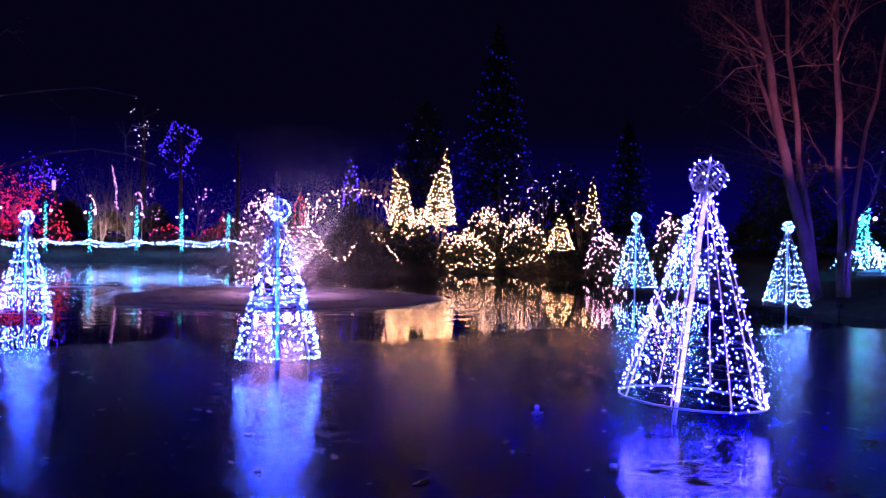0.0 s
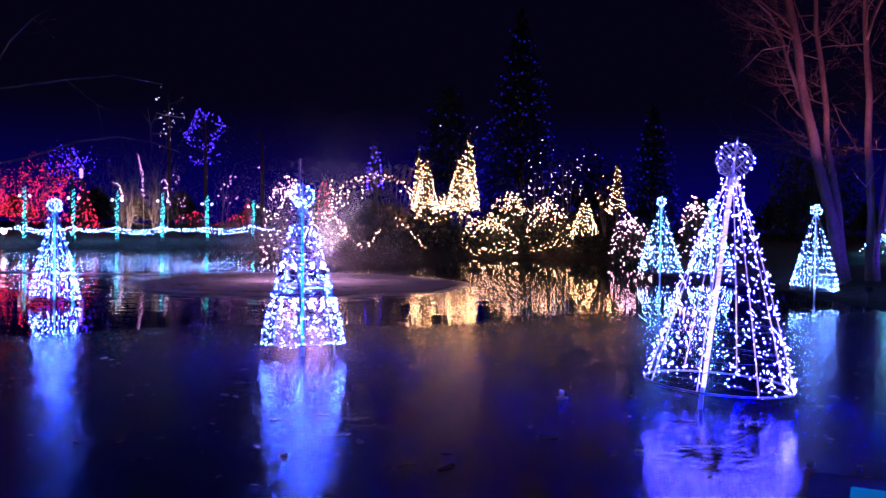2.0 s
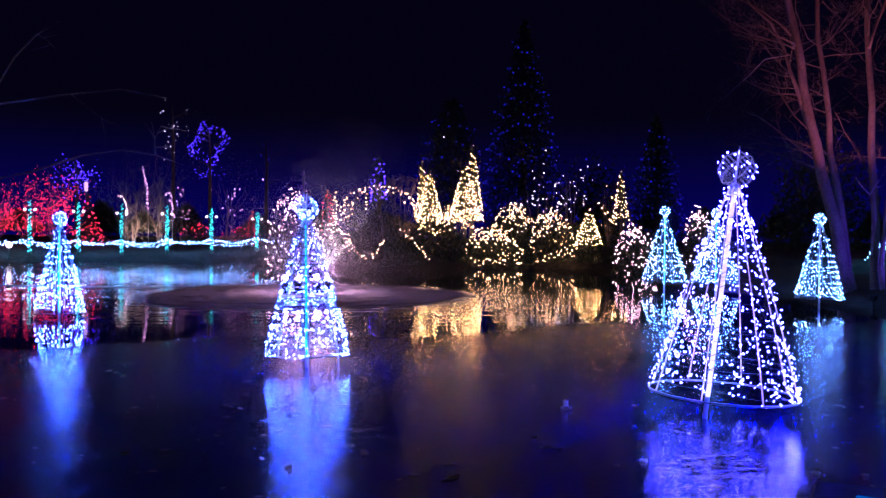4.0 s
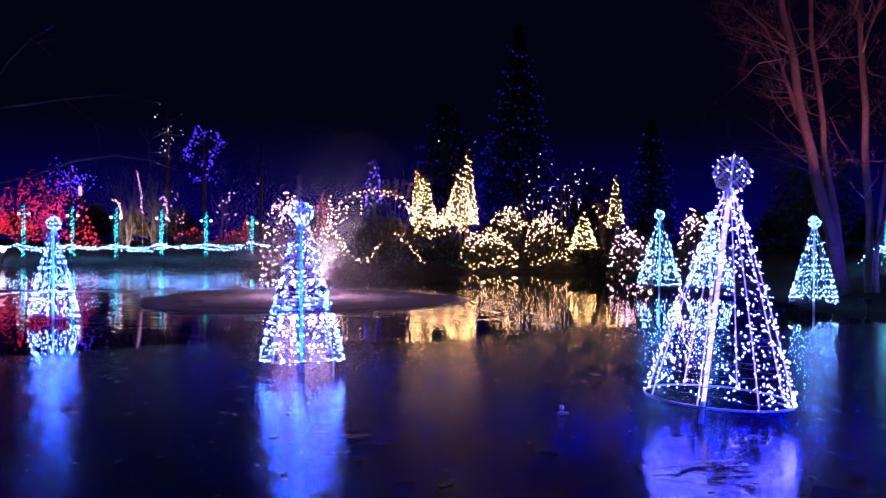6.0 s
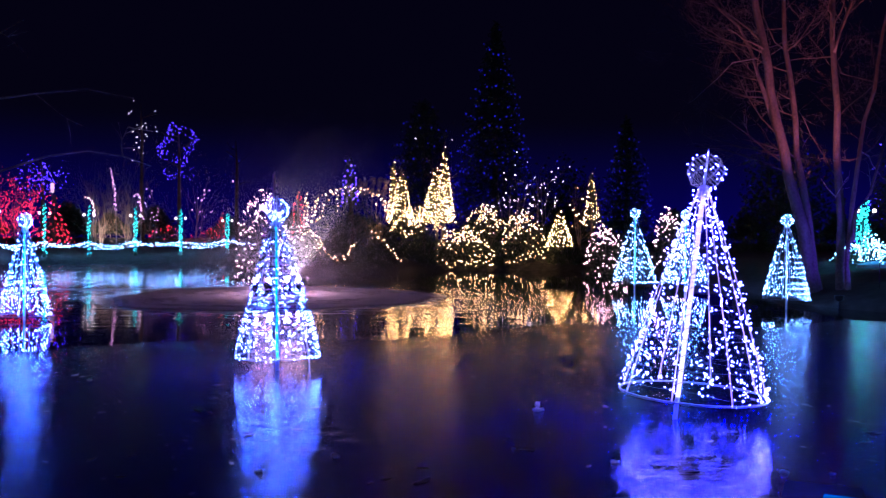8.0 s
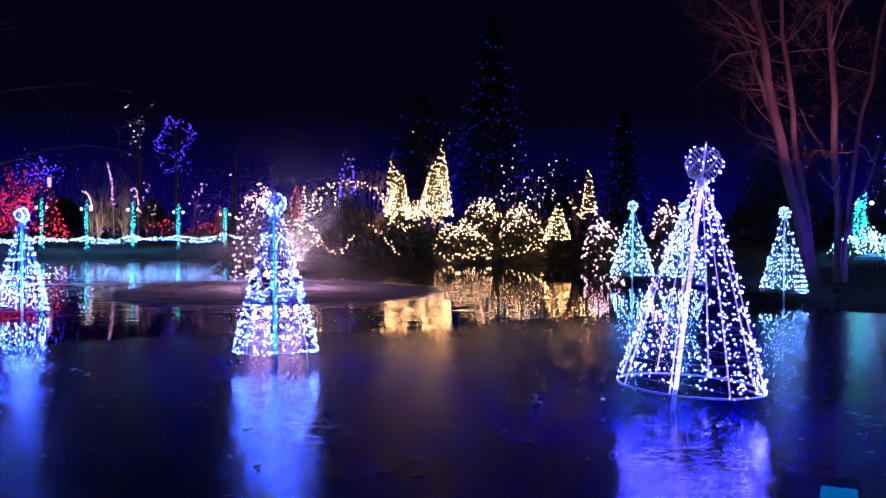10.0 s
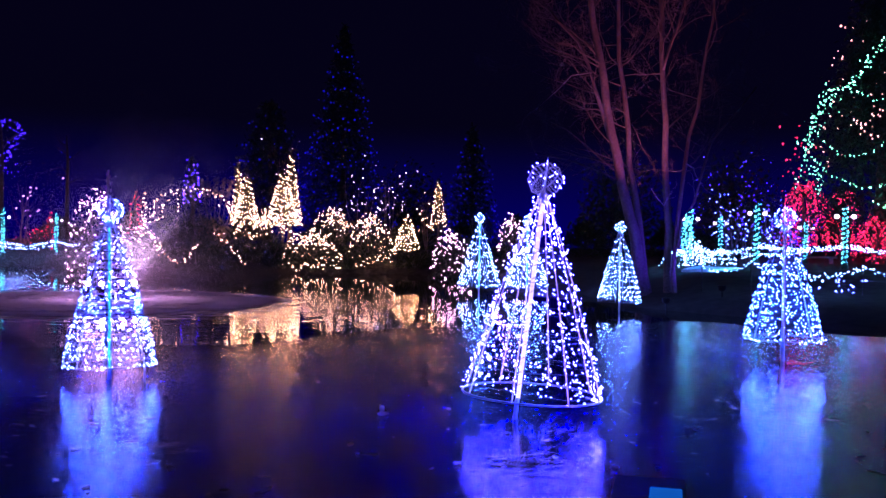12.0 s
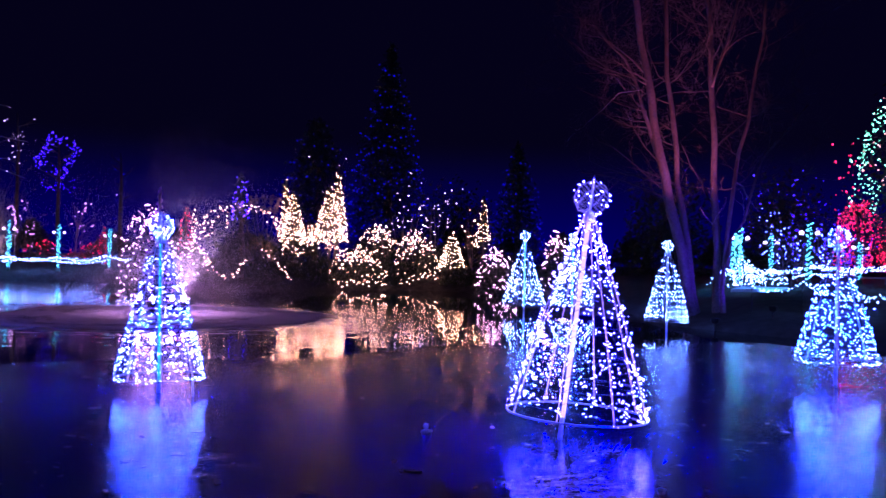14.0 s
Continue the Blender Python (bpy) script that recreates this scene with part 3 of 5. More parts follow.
# ---- fountain ----
def fountain():
    cx, cy = -5.2, 27.2
    t = thing("fountain", (cx, cy, 0), "floating lake fountain with low ring of misty falling spray", "fountain")
    g = Geo()
    g.turned((0, 0, -0.15), [(0.75, 0), (0.8, 0.1), (0.78, 0.2), (0.5, 0.26), (0.2, 0.28), (0.18, 0.42), (0.1, 0.44)], 28)
    part("float", g, M_BLACK, t, "black round float")
    for k in range(12):
        w = 2 * math.pi * k / 12
        g = Geo()
        g.tube([(0.3 * math.cos(w), 0.3 * math.sin(w), 0.08), (0.42 * math.cos(w), 0.42 * math.sin(w), 0.28)], [0.03, 0.02], 8)
        part("nozzle", g, M_STEEL, t)
    # drops thrown up in a low ring, each a small faceted bead
    rng = np.random.default_rng(23)
    n = 240000
    w = rng.random(n) * 2 * math.pi
    up = np.radians(50 + 36 * rng.random(n))
    v = 5.2 + 2.3 * rng.random(n)
    s = rng.random(n) ** 0.8 * (2 * v * np.sin(up) / 9.81)
    r = 0.3 + v * np.cos(up) * s + rng.normal(size=n) * 0.12
    z = 0.2 + v * np.sin(up) * s - 4.905 * s * s + rng.normal(size=n) * 0.06
    p = np.stack([r * np.cos(w), r * np.sin(w), np.clip(z, 0.03, 9)], 1)
    m = 560000
    drift = rng.normal(size=(m, 3)) * np.array([1.9, 1.8, 1.3]) + np.array([0.8, 0, 1.7])
    drift[:, 2] = np.abs(drift[:, 2]) + 0.03
    p, n = np.concatenate([p, drift]), n + m
    # drops packed into a wedge to draw the floodlight's beam
    m = 16000
    far = 0.05 + 3.5 * rng.random(m) ** 0.58
    fan = np.radians(34 - 46 * rng.random(m) ** 1.9)
    beam_drops = np.array([0.56, -0.75, 0.40]) + far[:, None] * np.stack([np.sin(fan), np.zeros(m), np.cos(fan)], 1) + rng.normal(size=(m, 3)) * (0.004 + np.outer(far, (0.012, 0.10, 0.012)))
    p, n = np.concatenate([p, beam_drops]), n + m
    m = 330000
    w, r = rng.random(m) * 2 * math.pi, 5.3 * np.sqrt(rng.random(m))
    low = np.stack([r * np.cos(w), 1.1 * r * np.sin(w), 0.03 + np.abs(rng.normal(size=m)) * 0.17 * (1.1 - r / 5.3)], 1)
    p, n = np.concatenate([p, low]), n + m
    g = Geo()
    size = np.full(n, 0.0032)
    size[240000:800000] = 0.0024
    size += 0.0012 * rng.random(n)
    corner = rng.normal(size=(n, 3, 3))
    corner /= np.linalg.norm(corner, axis=2)[:, :, None]
    q = (p[:, None, :] + corner * size[:, None, None]).reshape(-1, 3)
    g.v, g.n = [q], len(q)
    g.f = np.arange(3 * n).reshape(-1, 3).tolist()
    part("spray", g, M_SPRAY, t, "fine falling drops, some laid along the light beam", "stuff")
    # churned water where the drops fall
    me = bpy.data.meshes.new("foam")
    na, nr = 180, 26
    v, f, uv = [], [], []
    for i in range(nr + 1):
        for k in range(na):
            w = 2 * math.pi * k / na
            r = 0.9 + (4.45 + 0.25 * math.sin(3 * w + 1) + 0.15 * math.sin(8 * w)) * i / nr
            v.append((r * math.cos(w), r * math.sin(w) * 1.12, 0.02 + (0.03 + 0.09 * rng.random()) * (1 - (i / nr) ** 2)))
    for i in range(nr):
        for k in range(na):
            f.append((i * na + k, i * na + (k + 1) % na, (i + 1) * na + (k + 1) % na, (i + 1) * na + k))
            uv += [(k / na, i / nr), ((k + 1) / na, i / nr), ((k + 1) / na, (i + 1) / nr), (k / na, (i + 1) / nr)]
    me.from_pydata(v, [], f)
    layer = me.uv_layers.new(name="UVMap")
    layer.data.foreach_set("uv", [c for p in uv for c in p])
    me.polygons.foreach_set("use_smooth", [True] * len(f))
    me.materials.append(M_FOAM)
    ob = new("foam", me)
    ob.parent = t
    tagged(ob, "pale foaming water", kind="stuff")
    # floodlights on the float; all but one are added to brighten the foam
    lens = glowing("floodlight lens", (1.0, 0.54, 0.58), 640, 0)
    for w in (-2.5, -1.75, -0.95, -0.3, 0.6):
        ax, ay = 0.72 * math.cos(w), 0.72 * math.sin(w)
        g = Geo()
        g.turned((ax, ay, -0.02), [(0.05, 0), (0.05, 0.2), (0.13, 0.24), (0.16, 0.46), (0.17, 0.48)], 16)
        lamp = part("floodlight", g, M_BLACK, t)
        g = Geo()
        g.ball((ax, ay, 0.56), 0.05, 14, 8)
        part("lens", g, lens, lamp, "glowing lens")
    spot = bpy.data.lights.new("fountain_beam", "SPOT")
    spot.energy, spot.color, spot.spot_size, spot.spot_blend, spot.shadow_soft_size = 2400, (1.0, 0.74, 0.54), radians(56), 0.35, 0.05
    ob = new("fountain_beam", spot)
    ob.matrix_basis = look((cx + 0.54, cy - 0.75, 0.42), (cx + 1.24, cy - 0.75, 3.4))


fountain()


# ---- planting ----
def dome_points(n, rng, rx, ry, h, shell=(0.72, 1.0), squareness=1.0):
    d = rng.normal(size=(n, 3))
    d /= np.linalg.norm(d, axis=1)[:, None]
    d[:, 2] = np.abs(d[:, 2])
    k = shell[0] + (shell[1] - shell[0]) * rng.random(n)
    lump = 1 + 0.10 * np.sin(3 * np.arctan2(d[:, 1], d[:, 0]) + 5 * d[:, 2]) + 0.06 * np.sin(7 * np.arctan2(d[:, 1], d[:, 0]))
    return d * (k * lump)[:, None] * np.array([rx, ry, h])


def loops_on_dome(n, rng, rx, ry, h, turns=9, low=0.03):
    """Bulbs along wandering strings laid over a dome."""
    s = np.linspace(0.04, 1, n)
    a = np.cumsum(2 * math.pi * turns / n / np.sqrt(s + 0.05) * 0.75) + 0.5 * np.sin(s * 37)
    e = low + (np.pi / 2 - low) * (1 - s) + 0.16 * np.sin(s * 61) + 0.06 * rng.normal(size=n)
    e = np.clip(e, 0.03, np.pi / 2)
    lump = 1.03 + 0.10 * np.sin(3 * a + 5 * np.sin(e)) + 0.06 * np.sin(7 * a)
    return np.stack([rx * np.cos(e) * np.cos(a) * lump, ry * np.cos(e) * np.sin(a) * lump, h * np.sin(e) * lump], 1)


def bush(x, y, z, rx, ry, h, bulb, n, r, seed, label, n_leaves=2200, leaf=0.13, group="lit bushes on the far bank", strings=True, low=0.03):
    rng = np.random.default_rng(seed)
    t = thing("bush", (x, y, z), label, "bush", group)
    g = Geo()
    for k in range(9):
        w, q = 2 * math.pi * k / 9 + rng.random() * 0.5, 0.35 + 0.5 * rng.random()
        g.tube([(0.08 * rx * math.cos(w), 0.08 * ry * math.sin(w), -0.25), (0.4 * q * rx * math.cos(w), 0.4 * q * ry * math.sin(w), 0.4 * h), (q * rx * math.cos(w), q * ry * math.sin(w), 0.85 * h * (1.1 - 0.4 * q))], [0.03, 0.02, 0.008], 5)
    part("branchwork", g, M_TWIG, t, kind="stuff")
    part("foliage", leaves(dome_points(n_leaves, rng, rx, ry, h, (0.35, 1.0)), leaf, rng), M_LEAF, t, "dense dark evergreen leaves", "stuff", smooth=False)
    if n:
        p = loops_on_dome(n, rng, rx, ry, h, 9, low) if strings else dome_points(n, rng, rx, ry, h, (0.95, 1.08))
        part("light_string", bulbs(p, r, rng), bulb, t, kind="stuff")
    return t


def conifer(x, y, z, r, h, bulb, n, br, seed, label, n_leaves=5000, leaf=0.22, group="", turns=11, skirt=0.0, slope=1.0, category="conifer", ragged=1.0):
    """An evergreen with tiers of drooping sprays; the lights run round it."""
    rng = np.random.default_rng(seed)
    t = thing("conifer", (x, y, z), label, category, group)
    g = Geo()
    g.tube([(0, 0, -0.3), (0.02 * r, 0, h * 0.5), (0, 0, h * 0.98)], [max(0.05, 0.03 * r + 0.012 * h), 0.02 * h * 0.5, 0.01], 8)
    part("trunk", g, M_BARK, t)
    tiers = max(8, int(h * 2.2))
    u = rng.random(n_leaves) ** 0.75
    tier = np.floor(u * tiers) / tiers
    fr = (u - tier) * tiers
    a = rng.random(n_leaves) * 2 * math.pi
    out = np.sqrt(rng.random(n_leaves)) * (0.88 + 0.16 * np.sin(5 * a + 9 * tier) + 0.1 * np.sin(11 * a + 23 * tier))
    rad = r * (0.03 + u ** slope) * out * (0.82 + 0.25 * fr)
    zz = skirt + (h - skirt) * (1 - tier) - out * (h / tiers) * 0.9 - fr * (h / tiers) * 0.25
    zz = np.clip(zz, 0.05, h)
    part("foliage", leaves(np.stack([rad * np.cos(a), rad * np.sin(a), zz], 1), leaf, rng, 0.3, 0.5), M_NEEDLE, t, "drooping dark needle sprays", "stuff", smooth=False)
    if n:
        s = np.sqrt((np.arange(n) + 0.5) / n)
        w = np.cumsum(2 * math.pi * turns / n / (0.35 + s)) * 0.9 + 0.08 * rng.normal(size=n)
        rr = r * (0.03 + s ** slope) * (0.95 + 0.10 * ragged * np.sin(5 * w + 9 * s)) + 0.04 * ragged * r * rng.normal(size=n)
        z2 = h - (h - skirt) * s + 0.035 * ragged * h * np.sin(2.3 * w) * s + 0.008 * h * rng.normal(size=n)
        part("light_string", bulbs(np.stack([rr * np.cos(w), rr * np.sin(w), np.clip(z2, 0.1, h * 1.01)], 1), br, rng), bulb, t, kind="stuff")
    return t


def branch_walk(g, p, d, length, r, depth, rng, tips, bend=0.35, up=0.10):
    pts, rad = [Vector(p)], [r]
    d = Vector(d).normalized()
    seg = max(2, int(3 + depth))
    for i in range(seg):
        d = (d + Vector(rng.normal(size=3)) * bend * 0.35 + Vector((0, 0, up))).normalized()
        pts.append(pts[-1] + d * length / seg)
        rad.append(r * (1 - 0.75 * (i + 1) / seg))
    g.tube(pts, rad, 5 if r > 0.02 else 3)
    tips.append(pts[-1])
    if depth:
        for k in range(3 + int(rng.random() * 3)):
            i = 1 + int(rng.random() * (len(pts) - 1))
            side = Vector(rng.normal(size=3)).normalized()
            branch_walk(g, pts[i], d * 0.75 + side * 0.8, length * (0.42 + 0.25 * rng.random()), rad[i] * 0.55 + 0.002, depth - 1, rng, tips, bend, up)


def bare_shrub(x, y, z, r, h, seed, label, bulb=None, n=0, br=0.05, stems=10, material=None, group="", depth=2, thick=0.025, name="bare_shrub", category="shrub"):
    rng = np.random.default_rng(seed)
    t = thing(name, (x, y, z), label, category, group)
    tips = []
    for k in range(stems):
        g = Geo()
        w = 2 * math.pi * k / stems + rng.random()
        q = 0.2 + 0.8 * rng.random()
        branch_walk(g, (0.12 * r * math.cos(w), 0.12 * r * math.sin(w), -0.2), (q * r / h * math.cos(w), q * r / h * math.sin(w), 1), h * (0.8 + 0.3 * rng.random()), thick, depth, rng, tips)
        part("stem", g, material or M_TWIG, t)
    if bulb and n:
        tips = np.array([tuple(p) for p in tips])
        c = tips[rng.integers(0, len(tips), n)] * np.array([1, 1, 1]) * (0.55 + 0.45 * rng.random((n, 1))) + rng.normal(size=(n, 3)) * 0.08
        part("light_string", bulbs(c, br, rng), bulb, t, kind="stuff")
    return t


def weeping_lights(x, y, z, r, h, bulb, n_strands, gap, br, seed, label, group="", name="weeping_tree"):
    """A small weeping tree with strings hung down along its shoots."""
    rng = np.random.default_rng(seed)
    t = thing(name, (x, y, z), label, "tree", group)
    g = Geo()
    g.tube([(0, 0, -0.3), (0.06 * r, 0, 0.5 * h), (0, 0.05 * r, 0.9 * h)], [0.14, 0.1, 0.05], 8)
    part("trunk", g, M_BARK, t)
    g, pts = Geo(), []
    for k in range(n_strands):
        w = 2 * math.pi * k / n_strands + rng.normal() * 0.2
        q = r * (0.35 + 0.65 * rng.random())
        top = h * (0.75 + 0.25 * rng.random())
        low = h * (0.02 + 0.3 * rng.random())
        line = [(0, 0, 0.82 * h), (0.45 * q * math.cos(w), 0.45 * q * math.sin(w), top), (0.85 * q * math.cos(w), 0.85 * q * math.sin(w), top * 0.86), (q * math.cos(w), q * math.sin(w), 0.5 * (top + low)), (q * 1.02 * math.cos(w), q * 1.02 * math.sin(w), low)]
        g.tube(line, [0.03, 0.02, 0.012, 0.008, 0.004], 4)
        pts.append(along(line, gap, rng, 0.05))
    part("crown", g, M_TWIG, t, kind="stuff")
    part("light_string", bulbs(np.concatenate(pts), br, rng), bulb, t, kind="stuff")
    return t


# far bank in the middle: warm-white bushes and clipped cones
FAR = 0.0285
WB = "rounded evergreen bush strung with warm white lights"


def arch_shrub():
    x, y = -5.25, 49.7
    z = ground_z(x, y) - 0.55
    rng = np.random.default_rng(41)
    t = thing("weeping_shrub", (x, y, z), "large dark weeping shrub outlined with warm white lights", "shrub", "lit bushes on the far bank")
    g = Geo()
    g.tube([(0, 0, -0.3), (0.1, 0, 2.0), (0, 0, 4.0)], [0.16, 0.12, 0.05], 8)
    part("trunk", g, M_BARK, t)
    d = dome_points(5200, rng, 2.6, 2.2, 4.6, (0.5, 0.98))
    part("foliage", leaves(d, 0.16, rng, 0.35, 1.2), M_LEAF, t, "drooping dark leaves", "stuff", smooth=False)
    top = [(2.45 * math.cos(a), -0.7, 4.75 * math.sin(a) ** 0.45) for a in np.linspace(2.75, 0.5, 26)]
    pts = [along(top, 0.20, rng, 0.07), along([(a + 0.2, b - 0.5, c - 0.3) for a, b, c in top[3:22]], 0.32, rng, 0.16)]
    for a, lo in ((-2.2, 2.5), (-1.75, 3.0), (-0.55, 3.2), (2.1, 3.3)):
        pts.append(along([(a, -2.0, 4.3 - abs(a) * 0.25), (a * 1.03, -2.2, lo)], 0.2, rng, 0.03))
    pts.append(along([(-2.3, -1.7, 4.2), (-2.5, -1.9, 3.0), (-2.1, -2.1, 2.6), (-1.5, -2.1, 3.0), (-1.2, -2.1, 3.8)], 0.18, rng, 0.05))
    pts.append(along(sag((-1.6, -2.2, 1.9), (0.5, -2.2, 1.7), 1.2), 0.19, rng, 0.05))
    pts.append(along([(1.4, -2.1, 2.2), (2.0, -2.0, 1.7), (2.5, -1.9, 1.0), (3.0, -1.8, 0.5)], 0.17, rng, 0.05))
    pts.append(along([(-2.6, -1.9, 1.7), (-2.2, -2.0, 2.2), (-1.7, -2.1, 1.9), (-1.4, -2.2, 1.0)], 0.16, rng, 0.06))
    part("light_string", bulbs(np.concatenate(pts), 0.033, rng), B_WARM, t, kind="stuff")


arch_shrub()


def planted(fn, x, y, *rest, **more):
    return fn(x, y, ground_z(x, y), *rest, **more)


CONE = "clipped cone-shaped conifer densely wrapped in golden white lights"
for x, y, top, r, n, low in ((-3.46, 60.9, 7.55, 0.52, 140, 3.2), (-2.88, 60.4, 6.7, 0.95, 230, 3.0), (0.12, 62.0, 8.75, 0.80, 260, 3.3), (-0.42, 61.0, 7.1, 1.15, 300, 3.2), (10.93, 63.0, 7.05, 0.62, 110, 3.3), (7.85, 57.4, 3.95, 0.95, 190, 1.5)):
    z = ground_z(x, y)
    conifer(x, y, z, r, top - z, B_GOLD, int(n * 1.55), 0.0180, int(100 + 7 * r * 10 + n), CONE, 2600, 0.13, "clipped light cones", 8 + n // 40, low - z, 0.85, "conifer", 0.5)
for i, (x, y, rx, h, n, low) in enumerate(((-11.0, 52.9, 1.7, 4.2, 180, 0.1), (-1.5, 57.4, 2.3, 3.0, 170, 0.7), (-3.2, 55.2, 1.6, 2.0, 14, 0.3), (2.99, 59.9, 1.8, 3.2, 130, 0.6), (5.4, 57.7, 1.6, 3.1, 190, 0.0), (1.38, 55.9, 1.95, 2.2, 215, 0.0),
                                          (9.4, 49.6, 1.25, 2.6, 140, 0.1), (12.3, 46.8, 0.9, 2.9, 110, 0.1), (-8.2, 50.6, 1.3, 2.3, 45, 0.2))):
    z = ground_z(x, y) - (0.32 if 0 < i < 6 else 0.1)
    bush(x, y, z, rx, rx * 0.9, h, B_WARM if i not in (0, 6, 7, 8) else B_PINK, int(n * 1.25), 0.033 if i == 0 else FAR, 50 + i, WB if i not in (0, 6, 7, 8) else "rounded evergreen bush strung with pinkish white lights", 2600, 0.15, low=low)
for i, (x, y, rx, h) in enumerate(((8.3, 56.0, 1.8, 1.4), (3.4, 56.4, 1.4, 1.6), (-1.0, 54.2, 1.6, 1.9), (6.6, 60.4, 1.8, 2.6), (11.2, 52.6, 1.6, 1.8), (-6.2, 55.6, 1.8, 2.8))):
    bush(x, y, ground_z(x, y) - 0.1, rx, rx * 0.9, h, None, 0, 0, 70 + i, "dark clipped evergreen bush without lights", 2200, 0.15, "dark bushes on the far bank")
for i, (x, y, h, r, n, b) in enumerate(((5.6, 69.6, 5.6, 0.9, 40, B_SPECK), (7.9, 69.4, 6.3, 0.85, 46, B_SPECK), (10.0, 62.2, 4.0, 0.8, 22, B_WARM), (4.2, 71.0, 4.0, 0.6, 8, B_SPECK), (-0.3, 70.0, 7.5, 1.0, 5, B_SPECK))):
    planted(bare_shrub, x, y, r, h, 90 + i, "thin bare tree with scattered faint white lights", b, n, 0.042, 5, None, "thin lit trees on the far bank", 1, 0.05, "bare_tree", "tree")


def pampas(x, y, h, seed):
    rng = np.random.default_rng(seed)
    t = thing("pampas_grass", (x, y, ground_z(x, y)), "clump of pampas grass with tall straw-coloured plumes", "grass clump")
    for k in range(7):
        a = (k - 3) * 0.11 + rng.normal() * 0.03
        tip = Vector((math.sin(a) * h, rng.normal() * 0.2, math.cos(a) * h))
        g = Geo()
        g.tube([(0, 0, 0), tip * 0.6, tip * 0.8], [0.02, 0.015, 0.012], 5)
        s = part("stalk", g, M_STRAW, t)
        q = [np.array(tip) * (0.78 + 0.22 * rng.random()) + rng.normal(size=3) * 0.07 for _ in range(120)]
        part("plume", leaves(q, 0.2, rng, 0.12), M_STRAW, s, kind="stuff", smooth=False)
    g = leaves(rng.normal(size=(500, 3)) * np.array([0.5, 0.5, 0.5]) + np.array([0, 0, 0.8]), 0.9, rng, 0.05, -1.2)
    part("leaf_tuft", g, M_STRAW, t, kind="stuff", smooth=False)


pampas(-5.1, 61.8, 5.2, 5)
planted(conifer, -8.03, 74.5, 0.75, 8.0, B_VIOLET, 60, 0.055, 31, "narrow column-shaped conifer with violet lights", 1500, 0.2, "", 9, 3.8, 0.35)
planted(weeping_lights, -11.6, 69.0, 0.7, 5.0, B_RED, 6, 0.36, 0.034, 32, "small weeping tree hung with red lights")

# conifers behind, their blue strings glowing low
BL = "tall dark conifer wound with strings of dim blue lights"
planted(conifer, 4.95, 81.9, 4.6, 21.2, B_BLUE, 420, 0.085, 33, BL, 9000, 0.42, "blue-lit conifers", 15, 1.5, 0.8)
planted(conifer, 16.3, 76.3, 3.0, 11.6, B_BLUE, 240, 0.078, 34, BL, 5000, 0.36, "blue-lit conifers", 13, 0.5, 0.75)
planted(conifer, -1.9, 84.0, 3.9, 14.2, B_BLUE, 150, 0.085, 35, "broad dark conifer with dim blue strings", 6000, 0.42, "blue-lit conifers", 7, 2.5, 0.45)
planted(bush, 11.8, 85.0, 5.2, 3.0, 8.4, B_BLUE, 70, 0.085, 36, "wide dark shrub thicket with dim blue lights", 5000, 0.4, "blue-lit thickets", False)
planted(bush, 24.0, 60.0, 4.0, 3.0, 8.0, B_BLUE, 50, 0.055, 37, "wide dark shrub thicket with dim blue lights", 5000, 0.35, "blue-lit thickets", False)
planted(bush, 31.0, 56.2, 3.6, 3.0, 7.0, B_DEEP, 90, 0.04, 38, "wide dark shrub thicket with deep blue lights", 5000, 0.35, "blue-lit thickets", False)


# ---- left bank: lamp posts, white garlands, red and violet trees ----
def lamp_post(x, y, h, seed, label, group, bulb_r, z=None, n=90, globe=0.085, glass=None):
    rng = np.random.default_rng(seed)
    z = ground_z(x, y) if z is None else z
    t = thing("lamp_post", (x, y, z), label, "lamp post", group)
    g = Geo()
    g.turned((0, 0, -0.2), [(0.14, 0), (0.14, 0.35), (0.10, 0.42), (0.065, 0.5), (0.055, h * 0.6), (0.05, h)], 12)
    part("post", g, M_POST, t)
    g = Geo()
    g.tube([(-0.36, 0, h * 0.80), (-0.2, 0, h * 0.75), (0, 0, h * 0.74), (0.2, 0, h * 0.75), (0.36, 0, h * 0.80)], 0.02, 6)
    part("arm", g, M_POST, t)
    for s in (-1, 1):
        g = Geo()
        g.ball((s * 0.36, 0, h * 0.80 + 0.10), globe, 12, 8, 0.9)
        part("globe", g, glass or B_LAMP, t, "glowing white glass globe")
    g = Geo()
    g.turned((0, 0, h - 0.22), [(0.05, 0), (0.09, 0.03), (0.03, 0.10), (0.06, 0.16), (0.01, 0.24)], 10)
    part("finial", g, M_POST, t)
    s = np.linspace(0.02, 1, n)
    w = s * 2 * math.pi * 13
    p = np.stack([0.085 * np.cos(w), 0.085 * np.sin(w), s * (h - 0.02)], 1) + rng.normal(size=(n, 3)) * 0.025
    part("light_string", bulbs(p, bulb_r, rng), B_GREEN, t, "green lights wound round the post", "stuff")
    return t


LP = "green-lit lamp post with two small glowing globes"
# unseen lamp, added to light the overhanging limbs and the ice lumps
lamp_post(-4.6, -2.2, 3.4, 230, "green-lit lamp post added unseen behind the viewer", "lamp posts along the path", 0.02, None, 90, 0.10, B_UNSEEN)
LEFT = [(-36.5, 56.2, 3.6), (-33.5, 57.7, 3.7), (-30.75, 59.0, 3.75), (-27.95, 60.4, 3.7), (-25.35, 61.7, 3.6), (-22.45, 62.9, 3.5), (-19.5, 64.1, 3.3), (-16.5, 66.0, 2.95)]
for i, (x, y, h) in enumerate(LEFT):
    lamp_post(x, y, h, 200 + i, LP, "lamp posts along the left bank", 0.030)


